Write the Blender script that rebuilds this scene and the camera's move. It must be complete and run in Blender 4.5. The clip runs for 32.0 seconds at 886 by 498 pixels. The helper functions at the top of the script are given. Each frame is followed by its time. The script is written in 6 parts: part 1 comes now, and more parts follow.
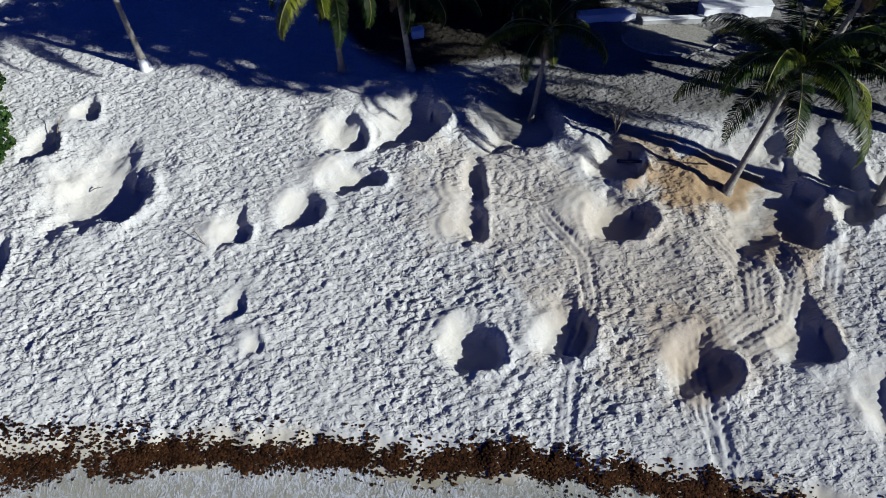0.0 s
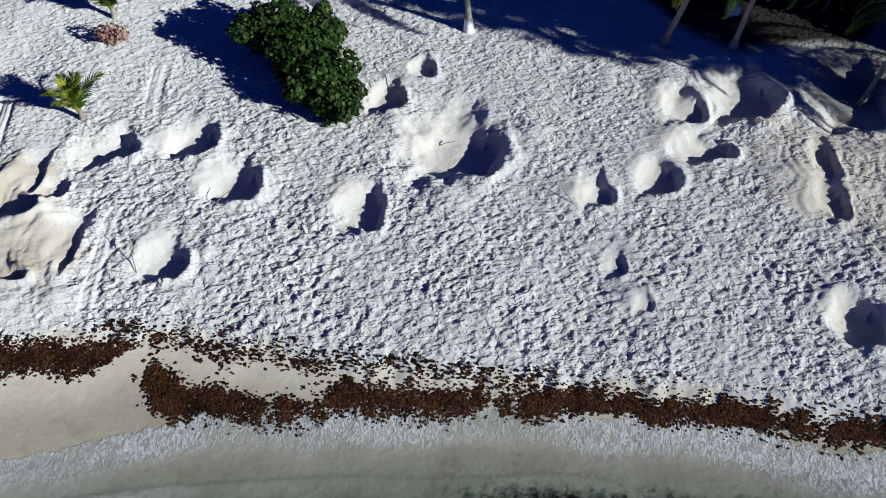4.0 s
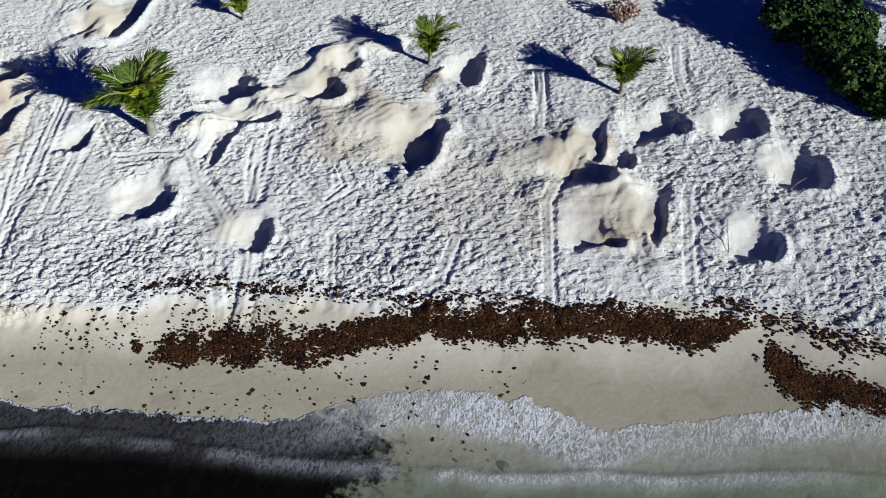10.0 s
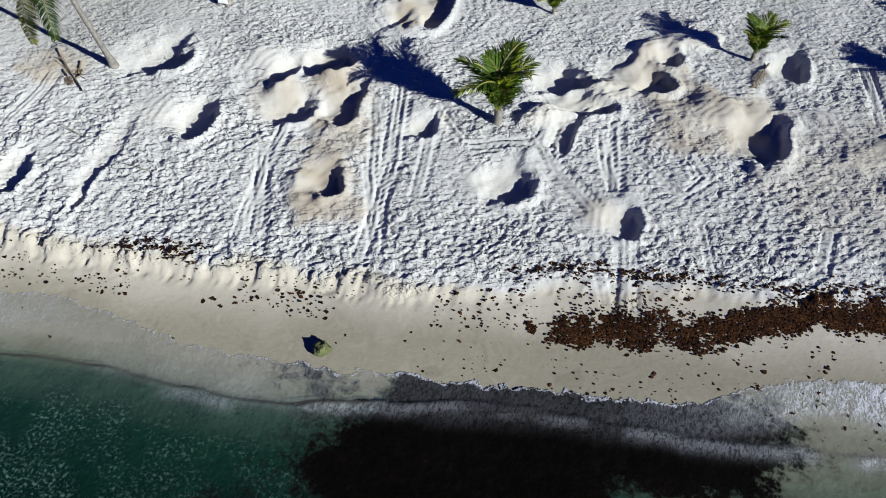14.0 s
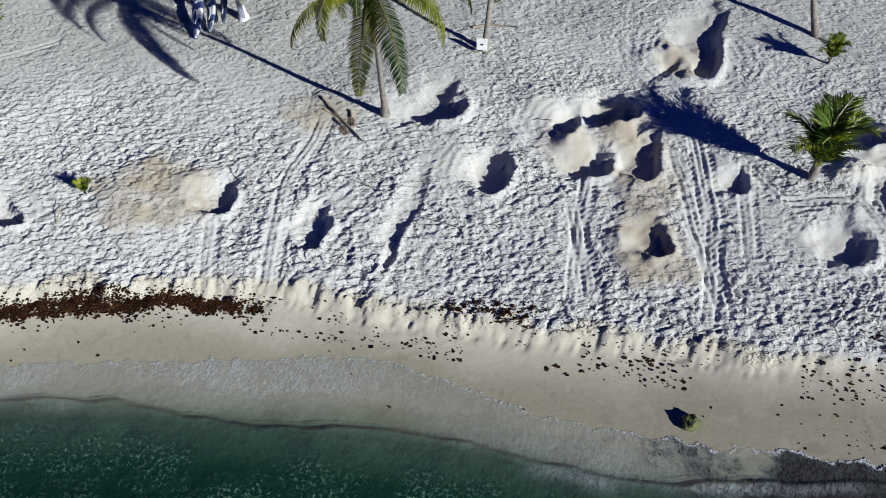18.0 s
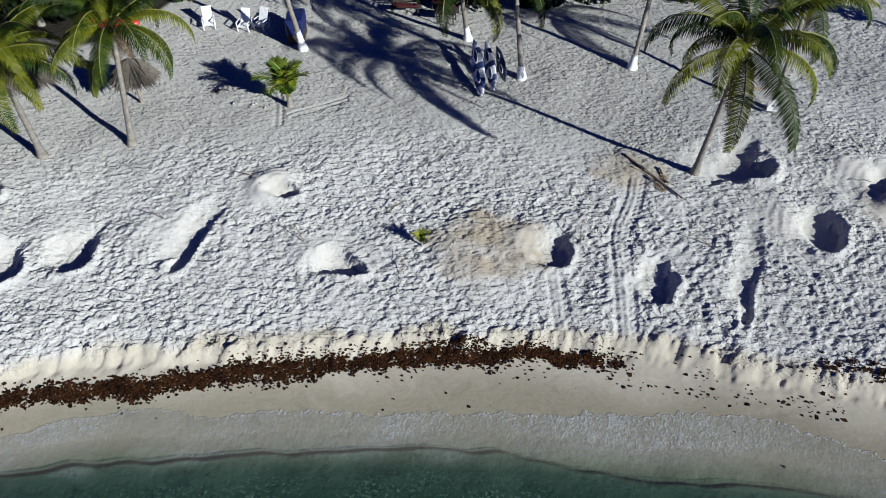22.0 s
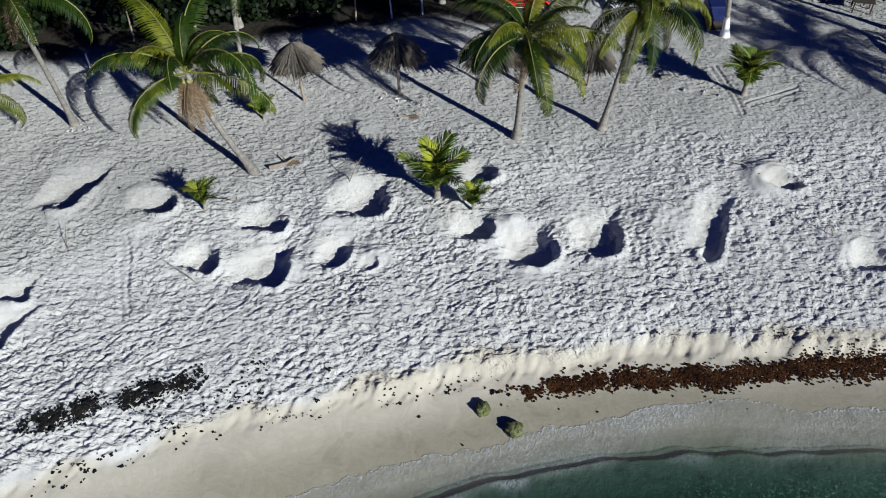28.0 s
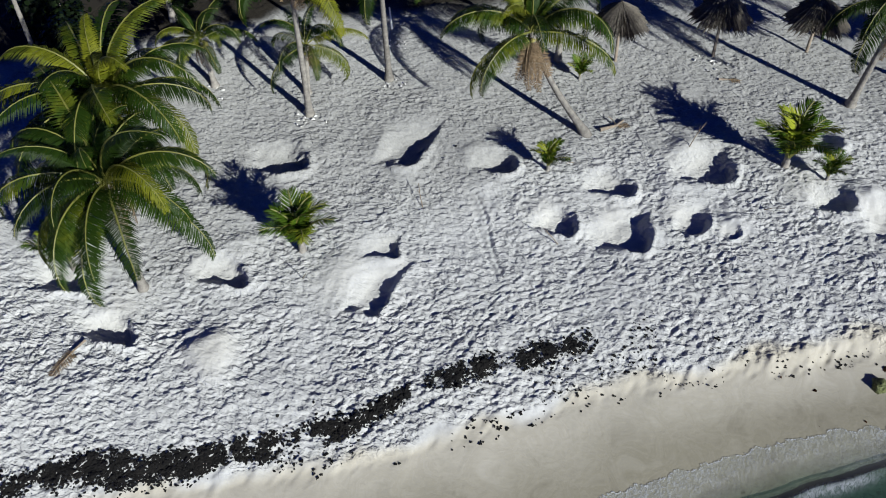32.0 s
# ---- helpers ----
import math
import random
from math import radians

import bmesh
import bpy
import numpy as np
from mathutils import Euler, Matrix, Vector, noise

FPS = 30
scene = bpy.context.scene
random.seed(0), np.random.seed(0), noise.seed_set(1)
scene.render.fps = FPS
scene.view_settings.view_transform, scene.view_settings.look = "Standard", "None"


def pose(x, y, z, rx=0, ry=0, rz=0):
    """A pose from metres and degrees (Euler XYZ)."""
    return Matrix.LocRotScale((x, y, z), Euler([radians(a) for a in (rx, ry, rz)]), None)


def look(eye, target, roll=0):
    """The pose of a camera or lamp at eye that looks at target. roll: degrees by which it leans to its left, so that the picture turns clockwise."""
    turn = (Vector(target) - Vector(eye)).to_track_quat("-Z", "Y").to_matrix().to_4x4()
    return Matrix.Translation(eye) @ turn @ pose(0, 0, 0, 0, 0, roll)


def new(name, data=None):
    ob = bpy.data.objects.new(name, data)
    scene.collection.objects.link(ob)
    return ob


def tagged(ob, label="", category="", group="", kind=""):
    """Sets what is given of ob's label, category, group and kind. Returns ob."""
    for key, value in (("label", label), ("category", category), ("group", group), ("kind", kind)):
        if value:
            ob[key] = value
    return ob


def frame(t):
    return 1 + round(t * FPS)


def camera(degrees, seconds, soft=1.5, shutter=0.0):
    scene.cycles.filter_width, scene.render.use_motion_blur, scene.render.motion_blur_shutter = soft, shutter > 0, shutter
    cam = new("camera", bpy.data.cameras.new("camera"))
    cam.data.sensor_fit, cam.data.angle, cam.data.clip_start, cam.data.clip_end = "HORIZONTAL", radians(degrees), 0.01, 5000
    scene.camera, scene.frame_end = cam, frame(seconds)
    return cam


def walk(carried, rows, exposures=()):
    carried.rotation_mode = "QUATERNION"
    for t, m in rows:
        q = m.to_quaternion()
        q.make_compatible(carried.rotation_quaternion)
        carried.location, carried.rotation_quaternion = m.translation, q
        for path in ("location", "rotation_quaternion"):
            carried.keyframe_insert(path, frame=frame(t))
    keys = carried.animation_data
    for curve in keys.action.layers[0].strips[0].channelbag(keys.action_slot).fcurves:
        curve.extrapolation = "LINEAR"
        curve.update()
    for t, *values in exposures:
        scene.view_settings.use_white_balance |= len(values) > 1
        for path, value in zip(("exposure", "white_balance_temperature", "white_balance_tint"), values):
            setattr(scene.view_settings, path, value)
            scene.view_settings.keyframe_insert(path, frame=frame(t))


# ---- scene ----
cam = camera(56.6, 32.0, soft=1.0)
PATH = [
    (0, (3.47, 0.838, 24.299), (3.48, 2.17, 22.807), -0.2),
    (0.5, (2.154, 0.509, 24.127), (2.148, 1.847, 22.64), -0.2),
    (1, (0.536, 0.324, 24.187), (0.521, 1.656, 22.696), 0.0),
    (1.5, (-1.075, 0.165, 24.241), (-1.103, 1.49, 22.744), 0.1),
    (2, (-2.651, -0.023, 24.19), (-2.695, 1.299, 22.69), 0.1),
    (2.5, (-4.324, -0.27, 24.119), (-4.379, 1.052, 22.619), 0.4),
    (3, (-5.84, -0.229, 24.338), (-5.915, 1.073, 22.822), 0.1),
    (3.5, (-7.526, -0.489, 24.284), (-7.612, 0.813, 22.768), 0.2),
    (5.5, (-14.095, -1.421, 24.279), (-14.245, -0.136, 22.754), 0.2),
    (6, (-15.674, -1.577, 24.413), (-15.843, -0.304, 22.88), -0.1),
    (6.5, (-17.311, -1.948, 24.339), (-17.497, -0.675, 22.807), -0.1),
    (7, (-18.829, -2.279, 24.219), (-19.038, -1.007, 22.691), -0.4),
    (7.5, (-20.624, -2.385, 24.388), (-20.841, -1.127, 22.848), -0.2),
    (8, (-22.139, -2.769, 24.126), (-22.378, -1.505, 22.595), -0.4),
    (8.5, (-23.804, -3.04, 24.123), (-24.056, -1.779, 22.591), -0.4),
    (9, (-25.472, -3.315, 24.04), (-25.734, -2.055, 22.51), -0.3),
    (9.5, (-27.108, -3.636, 24.017), (-27.38, -2.378, 22.486), -0.4),
    (10, (-28.633, -4.07, 23.928), (-28.921, -2.81, 22.401), -0.5),
    (10.5, (-30.241, -4.434, 24.047), (-30.54, -3.182, 22.516), -0.6),
    (11, (-31.715, -5.065, 23.974), (-32.032, -3.81, 22.449), -0.8),
    (11.5, (-33.344, -5.651, 24.009), (-33.668, -4.396, 22.486), -0.7),
    (12, (-34.783, -6.159, 24.137), (-35.124, -4.91, 22.613), -1.1),
    (12.5, (-36.364, -6.795, 24.189), (-36.714, -5.544, 22.668), -1.2),
    (13, (-37.836, -7.268, 24.288), (-38.2, -6.022, 22.767), -1.5),
    (13.5, (-39.468, -7.734, 24.376), (-39.836, -6.491, 22.853), -1.6),
    (14, (-41.138, -8.118, 24.275), (-41.513, -6.876, 22.753), -1.7),
    (14.5, (-42.972, -8.29, 24.33), (-43.343, -7.06, 22.798), -1.6),
    (16.5, (-49.67, -8.942, 24.27), (-50.025, -7.762, 22.695), -1.4),
    (17, (-51.198, -9.056, 24.365), (-51.555, -7.877, 22.789), -1.4),
    (17.5, (-52.776, -9.264, 24.224), (-53.144, -8.043, 22.683), -1.3),
    (18, (-54.47, -9.653, 23.952), (-54.851, -8.355, 22.479), -1.0),
    (18.5, (-56.043, -9.993, 23.813), (-56.443, -8.631, 22.405), -0.8),
    (19, (-57.659, -10.442, 23.627), (-58.074, -9.037, 22.266), -0.8),
    (19.5, (-59.277, -10.924, 23.682), (-59.701, -9.515, 22.327), -0.9),
    (20, (-60.805, -11.524, 23.749), (-61.238, -10.12, 22.392), -1.1),
    (20.5, (-62.301, -12.094, 23.876), (-62.744, -10.697, 22.515), -1.3),
    (21, (-63.933, -12.717, 23.866), (-64.38, -11.321, 22.505), -1.3),
    (21.5, (-65.511, -13.283, 23.879), (-65.964, -11.889, 22.518), -1.2),
    (22, (-66.908, -13.67, 23.917), (-67.378, -12.284, 22.554), -1.6),
    (22.5, (-68.507, -14.172, 24.001), (-68.983, -12.791, 22.635), -1.6),
    (23, (-70.173, -14.705, 24.126), (-70.652, -13.328, 22.756), -1.5),
    (23.5, (-71.81, -15.227, 24.265), (-72.294, -13.856, 22.892), -1.5),
    (24, (-73.426, -15.804, 24.404), (-73.917, -14.439, 23.027), -1.6),
    (24.5, (-74.955, -16.354, 24.605), (-75.459, -14.999, 23.222), -1.7),
    (25, (-76.626, -16.963, 24.734), (-77.135, -15.615, 23.347), -1.7),
    (25.5, (-78.223, -17.515, 24.841), (-78.741, -16.174, 23.451), -1.8),
    (27.5, (-84.909, -19.765, 24.796), (-85.458, -18.442, 23.399), -1.9),
    (28, (-86.543, -20.223, 24.942), (-87.101, -18.915, 23.535), -2.2),
    (28.5, (-88.224, -20.949, 24.82), (-88.788, -19.647, 23.41), -2.2),
    (29, (-89.82, -21.621, 24.779), (-90.39, -20.339, 23.354), -2.3),
    (29.5, (-91.331, -22.046, 24.943), (-91.909, -20.799, 23.49), -2.7),
    (30, (-92.905, -22.467, 25.164), (-93.49, -21.245, 23.692), -3.1),
    (30.5, (-94.493, -22.917, 25.48), (-95.087, -21.715, 23.997), -3.4),
    (31, (-96.064, -23.473, 25.66), (-96.669, -22.284, 24.17), -3.6),
    (31.5, (-97.264, -24.119, 25.726), (-97.897, -22.942, 24.238), -4.1),
    (32, (-98.56, -24.934, 25.835), (-99.207, -23.762, 24.35), -4.3),
]
walk(cam, [(t, look(eye, target, roll)) for t, eye, target, roll in PATH], [(0.0, 0.62, 5980, 4), (3.0, 0.65, 5980, 4), (6.0, 0.67, 6060, 4), (14.0, 0.66, 6080, 4), (20.0, 0.53, 6060, 4), (32.0, 0.53, 6040, 4)])

# ---- light ----
SUN_HEIGHT, SUN_TURN = 21.5, -24.0      # degrees above the horizon, degrees from +x
to_sun = Vector((math.cos(radians(SUN_HEIGHT)) * math.cos(radians(SUN_TURN)), math.cos(radians(SUN_HEIGHT)) * math.sin(radians(SUN_TURN)), math.sin(radians(SUN_HEIGHT))))
world = bpy.data.worlds.new("sky")
scene.world = world
world.use_nodes = True
sky = world.node_tree.nodes.new("ShaderNodeTexSky")
sky.sky_type = "NISHITA"
sky.sun_disc = False
sky.sun_elevation = radians(SUN_HEIGHT)
sky.sun_rotation = radians(90 - SUN_TURN)
sky.air_density = 0.35
sky.dust_density = 0.0
sky.ozone_density = 8.0
back = world.node_tree.nodes["Background"]
back.inputs["Strength"].default_value = 0.031
tone = world.node_tree.nodes.new("ShaderNodeMix")
tone.data_type, tone.blend_type = "RGBA", "MULTIPLY"
tone.inputs[0].default_value = 1.0
tone.inputs[7].default_value = (0.45, 0.62, 1.85, 1)     # the deep blue of a clear, dry sky
world.node_tree.links.new(sky.outputs[0], tone.inputs[6])
world.node_tree.links.new(tone.outputs[2], back.inputs["Color"])
sun = bpy.data.lights.new("sun", "SUN")
sun.energy, sun.angle, sun.color = 5.0, radians(0.5), (1.0, 0.97, 0.92)
sun_lamp = new("sun", sun)
sun_lamp.rotation_mode = "QUATERNION"
sun_lamp.rotation_quaternion = to_sun.to_track_quat("Z", "Y")


# ---- materials ----
def material(name, rough=0.8, metal=0.0, spec=0.3):
    m = bpy.data.materials.new(name)
    m.use_nodes = True
    b = m.node_tree.nodes["Principled BSDF"]
    b.inputs["Roughness"].default_value, b.inputs["Metallic"].default_value = rough, metal
    b.inputs["Specular IOR Level"].default_value = spec
    return m, m.node_tree.nodes, m.node_tree.links, b


def noise_node(nodes, links, scale, detail=4.0, rough=0.6, coords="Object"):
    tc = nodes.new("ShaderNodeTexCoord")
    n = nodes.new("ShaderNodeTexNoise")
    n.inputs["Scale"].default_value, n.inputs["Detail"].default_value, n.inputs["Roughness"].default_value = scale, detail, rough
    links.new(tc.outputs[coords], n.inputs["Vector"])
    return n


def ramp(nodes, links, source, stops):
    r = nodes.new("ShaderNodeValToRGB")
    while len(r.color_ramp.elements) < len(stops):
        r.color_ramp.elements.new(0.5)
    for e, (at, col) in zip(r.color_ramp.elements, stops):
        e.position, e.color = at, (*col, 1) if len(col) == 3 else col
    links.new(source, r.inputs["Fac"])
    return r


def mixed(nodes, links, fac, a, b, kind="MIX"):
    x = nodes.new("ShaderNodeMix")
    x.data_type, x.blend_type = "RGBA", kind
    for sock, val in ((x.inputs[0], fac), (x.inputs[6], a), (x.inputs[7], b)):
        if isinstance(val, (int, float)):
            sock.default_value = val
        elif isinstance(val, tuple):
            sock.default_value = (*val, 1)
        else:
            links.new(val, sock)
    return x.outputs[2]


def attr(nodes, name):
    a = nodes.new("ShaderNodeAttribute")
    a.attribute_name = name
    return a.outputs["Fac"]


def bump(nodes, links, bsdf, height, strength=0.5, dist=0.02):
    b = nodes.new("ShaderNodeBump")
    b.inputs["Strength"].default_value, b.inputs["Distance"].default_value = strength, dist
    links.new(height, b.inputs["Height"])
    links.new(b.outputs["Normal"], bsdf.inputs["Normal"])


def speckled(name, dark, light, scale=8.0, rough=0.8, bumpy=0.3, spec=0.3, random_tint=0.0, fine=60.0, depth=0.01, tufts=False):
    """A plain natural surface: two noises between two colours, with fine relief; random_tint varies it from piece to piece."""
    m, n, l, b = material(name, rough, spec=spec)
    big = noise_node(n, l, scale)
    small = noise_node(n, l, fine, 3.0)
    both = n.new("ShaderNodeMath")
    both.operation = "MULTIPLY_ADD"
    l.new(small.outputs["Fac"], both.inputs[0])
    both.inputs[1].default_value = 0.45
    l.new(big.outputs["Fac"], both.inputs[2])
    col = ramp(n, l, both.outputs[0], ((0.45, dark), (0.95, light))).outputs["Color"]
    if random_tint:
        info = n.new("ShaderNodeNewGeometry" if tufts else "ShaderNodeObjectInfo")
        h = n.new("ShaderNodeHueSaturation")
        mr = n.new("ShaderNodeMapRange")
        mr.inputs["To Min"].default_value, mr.inputs["To Max"].default_value = 1 - random_tint, 1 + random_tint
        l.new(info.outputs["Random Per Island" if tufts else "Random"], mr.inputs["Value"])
        l.new(mr.outputs[0], h.inputs["Value"])
        l.new(col, h.inputs["Color"])
        col = h.outputs["Color"]
    l.new(col, b.inputs["Base Color"])
    bump(n, l, b, small.outputs["Fac"], bumpy, depth)
    return m


def sand_material():
    m, n, l, b = material("coral_sand", 0.95, spec=0.15)
    b.inputs["Diffuse Roughness"].default_value = 0.45
    tone = noise_node(n, l, 0.35, 5.0)
    grain = noise_node(n, l, 9.0, 6.0, 0.7)
    dry = ramp(n, l, tone.outputs["Fac"], ((0.3, (0.44, 0.435, 0.42)), (0.7, (0.55, 0.54, 0.52)))).outputs["Color"]
    dry = mixed(n, l, 0.25, dry, ramp(n, l, grain.outputs["Fac"], ((0.3, (0.27, 0.265, 0.255)), (0.7, (0.64, 0.63, 0.61)))).outputs["Color"])
    col = mixed(n, l, attr(n, "fresh"), dry, (0.57, 0.535, 0.46))
    col = mixed(n, l, attr(n, "damp"), col, (0.36, 0.31, 0.24))
    col = mixed(n, l, attr(n, "rust"), col, (0.33, 0.225, 0.12))
    col = mixed(n, l, attr(n, "soil_shade"), col, ramp(n, l, grain.outputs["Fac"], ((0.3, (0.24, 0.235, 0.22)), (0.7, (0.40, 0.39, 0.37)))).outputs["Color"])
    swash = noise_node(n, l, 0.9, 7.0, 0.62)
    swash.inputs["Distortion"].default_value = 0.8
    lines = ramp(n, l, swash.outputs["Fac"], ((0.32, (0.385, 0.355, 0.29)), (0.47, (0.45, 0.415, 0.345)), (0.50, (0.42, 0.385, 0.315)), (0.68, (0.48, 0.445, 0.375)))).outputs["Color"]
    col = mixed(n, l, attr(n, "beach"), col, lines)
    soaked = ramp(n, l, swash.outputs["Fac"], ((0.34, (0.225, 0.204, 0.152)), (0.49, (0.278, 0.254, 0.195)), (0.52, (0.25, 0.228, 0.17)), (0.7, (0.305, 0.28, 0.22)))).outputs["Color"]
    col = mixed(n, l, attr(n, "wet"), col, soaked)
    # near-black: the grove's shade painted over its dark ground
    col = mixed(n, l, attr(n, "humus_shade"), col, (0.020, 0.017, 0.013))
    litter = noise_node(n, l, 2.2, 8.0, 0.75)
    lit = n.new("ShaderNodeMath")
    lit.operation = "MULTIPLY"
    l.new(ramp(n, l, litter.outputs["Fac"], ((0.56, (0, 0, 0)), (0.66, (1, 1, 1)))).outputs["Color"], lit.inputs[0])
    l.new(attr(n, "litter"), lit.inputs[1])
    col = mixed(n, l, lit.outputs[0], col, (0.05, 0.045, 0.035))
    l.new(col, b.inputs["Base Color"])
    gloss = n.new("ShaderNodeMapRange")
    gloss.inputs["To Min"].default_value, gloss.inputs["To Max"].default_value = 0.95, 0.45
    l.new(attr(n, "wet"), gloss.inputs["Value"])
    l.new(gloss.outputs[0], b.inputs["Roughness"])
    fine = noise_node(n, l, 16.0, 4.0, 0.6)
    relief = None
    for size, turn, weight, low, high in ((3.1, 8, 1.0, 0.38, 0.62), (5.2, -24, 0.62, 0.40, 0.62), (9.0, 40, 0.14, 0.40, 0.64)):
        turned = n.new("ShaderNodeMapping")
        turned.inputs["Rotation"].default_value = (0, 0, radians(turn))
        turned.inputs["Scale"].default_value = (0.8 * size, 1.4 * size, size)
        l.new(fine.inputs["Vector"].links[0].from_socket, turned.inputs["Vector"])
        lumps = n.new("ShaderNodeTexNoise")
        lumps.inputs["Scale"].default_value, lumps.inputs["Detail"].default_value, lumps.inputs["Roughness"].default_value, lumps.inputs["Distortion"].default_value = 1.0, 1.5, 0.5, 0.5
        l.new(turned.outputs[0], lumps.inputs["Vector"])
        tread_edge = n.new("ShaderNodeMapRange")
        tread_edge.interpolation_type = "SMOOTHSTEP"
        tread_edge.inputs["From Min"].default_value, tread_edge.inputs["From Max"].default_value = low, high
        tread_edge.inputs["To Max"].default_value = weight
        l.new(lumps.outputs["Fac"], tread_edge.inputs["Value"])
        if relief is None:
            relief = tread_edge.outputs[0]
        else:
            both = n.new("ShaderNodeMath")
            both.operation = "ADD"
            l.new(relief, both.inputs[0])
            l.new(tread_edge.outputs[0], both.inputs[1])
            relief = both.outputs[0]
    pitted = n.new("ShaderNodeMath")
    pitted.operation = "MULTIPLY_ADD"
    l.new(fine.outputs["Fac"], pitted.inputs[0])
    pitted.inputs[1].default_value = 0.10
    l.new(relief, pitted.inputs[2])
    some = n.new("ShaderNodeMath")
    some.operation = "MAXIMUM"
    l.new(attr(n, "trodden"), some.inputs[0])
    some.inputs[1].default_value = 0.05
    rough = n.new("ShaderNodeMath")
    rough.operation = "MULTIPLY"
    l.new(pitted.outputs[0], rough.inputs[0])
    l.new(some.outputs[0], rough.inputs[1])
    bump(n, l, b, rough.outputs[0], 1.0, 0.06)
    return m


def water_material():
    """Clear shallows over sand, a lacy film of foam at the front, floating weed and choppy green water with painted
    sparkle further out.
    """
    m, n, l, b = material("sea_water", 0.12, spec=0.4)

    def maths(kind, a, c, d=None, clamp=False):
        x = n.new("ShaderNodeMath")
        x.operation, x.use_clamp = kind, clamp
        for sock, val in zip(x.inputs, (a, c, d)):
            if isinstance(val, (int, float)):
                sock.default_value = val
            elif val is not None:
                l.new(val, sock)
        return x.outputs[0]

    def between(value, a, c):
        r = n.new("ShaderNodeMapRange")
        r.interpolation_type = "SMOOTHSTEP"
        r.inputs["From Min"].default_value, r.inputs["From Max"].default_value = a, c
        l.new(value, r.inputs["Value"])
        return r.outputs[0]

    shoal = ramp(n, l, attr(n, "depth"), ((0.0, (0.30, 0.32, 0.25)), (0.10, (0.165, 0.225, 0.16)), (0.23, (0.050, 0.084, 0.062)), (0.40, (0.008, 0.031, 0.018)), (0.75, (0.0025, 0.015, 0.008))))
    patch = noise_node(n, l, 0.5, 5.0, 0.7)
    col = mixed(n, l, ramp(n, l, patch.outputs["Fac"], ((0.45, (0, 0, 0)), (0.7, (0.5, 0.5, 0.5)))).outputs["Color"], shoal.outputs["Color"], (0.006, 0.022, 0.017))
    # sparkle flecks: a paler green mixed into the water's colour
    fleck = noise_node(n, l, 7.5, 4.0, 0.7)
    painted_sparks = maths("MULTIPLY", between(fleck.outputs["Fac"], 0.50, 0.66), attr(n, "choppy"))
    col = mixed(n, l, maths("MULTIPLY", painted_sparks, between(patch.outputs["Fac"], 0.38, 0.60)), col, (0.11, 0.185, 0.14))
    mottle = noise_node(n, l, 2.4, 8.0, 0.75)
    weedy = between(maths("MULTIPLY_ADD", mottle.outputs["Fac"], 1.5, maths("ADD", attr(n, "weed"), -0.62)), 0.16, 0.62)
    col = mixed(n, l, weedy, col, ramp(n, l, mottle.outputs["Fac"], ((0.40, (0.0012, 0.001, 0.0008)), (0.62, (0.003, 0.0022, 0.0016)), (0.80, (0.016, 0.010, 0.007)))).outputs["Color"])
    tc = n.new("ShaderNodeTexCoord")
    stretch = n.new("ShaderNodeMapping")
    stretch.inputs["Scale"].default_value = (6.0, 3.0, 1.0)
    stretch.inputs["Rotation"].default_value = (0, 0, radians(-12))
    l.new(tc.outputs["Object"], stretch.inputs["Vector"])
    streak = n.new("ShaderNodeTexNoise")
    streak.inputs["Scale"].default_value, streak.inputs["Detail"].default_value, streak.inputs["Roughness"].default_value, streak.inputs["Distortion"].default_value = 1.0, 5.0, 0.72, 1.8
    l.new(stretch.outputs[0], streak.inputs["Vector"])
    ragged = noise_node(n, l, 1.5, 6.0, 0.62)
    lag = maths("MULTIPLY_ADD", maths("SUBTRACT", ragged.outputs["Fac"], 0.5), 1.1, attr(n, "lag"))
    inside = between(lag, 0.03, 0.0)
    rim = maths("MULTIPLY", between(lag, -0.10, -0.03), between(streak.outputs["Fac"], 0.38, 0.55))
    lace = between(streak.outputs["Fac"], 0.36, 0.60)
    froth = maths("MULTIPLY", maths("MULTIPLY", attr(n, "foam"), maths("MULTIPLY_ADD", weedy, -0.8, 1.15)), maths("MULTIPLY_ADD", lace, 0.75, 0.25), clamp=True)
    foam = maths("MAXIMUM", froth, maths("MULTIPLY", rim, 0.75))
    col = mixed(n, l, foam, col, (0.54, 0.55, 0.60))
    l.new(col, b.inputs["Base Color"])
    g = n.new("ShaderNodeMapRange")
    g.inputs["To Min"].default_value, g.inputs["To Max"].default_value = 0.12, 0.85
    l.new(maths("MAXIMUM", foam, weedy), g.inputs["Value"])
    l.new(g.outputs[0], b.inputs["Roughness"])
    l.new(maths("MULTIPLY_ADD", weedy, -0.36, 0.4), b.inputs["Specular IOR Level"])
    body = ramp(n, l, attr(n, "depth"), ((0.0, (0.25, 0.25, 0.25)), (0.12, (0.5, 0.5, 0.5)), (0.25, (0.9, 0.9, 0.9)), (0.4, (1, 1, 1)))).outputs["Color"]
    solid = maths("MAXIMUM", maths("MAXIMUM", body, maths("MULTIPLY", foam, 0.85)), weedy, clamp=True)
    l.new(maths("MULTIPLY", solid, inside), b.inputs["Alpha"])
    chop = noise_node(n, l, 2.6, 5.0, 0.65)
    waves = maths("MULTIPLY_ADD", maths("MULTIPLY", streak.outputs["Fac"], attr(n, "foam")), 0.9, chop.outputs["Fac"])
    bump(n, l, b, maths("ADD", waves, maths("MULTIPLY", inside, 0.5)), 0.6, 0.10)
    return m


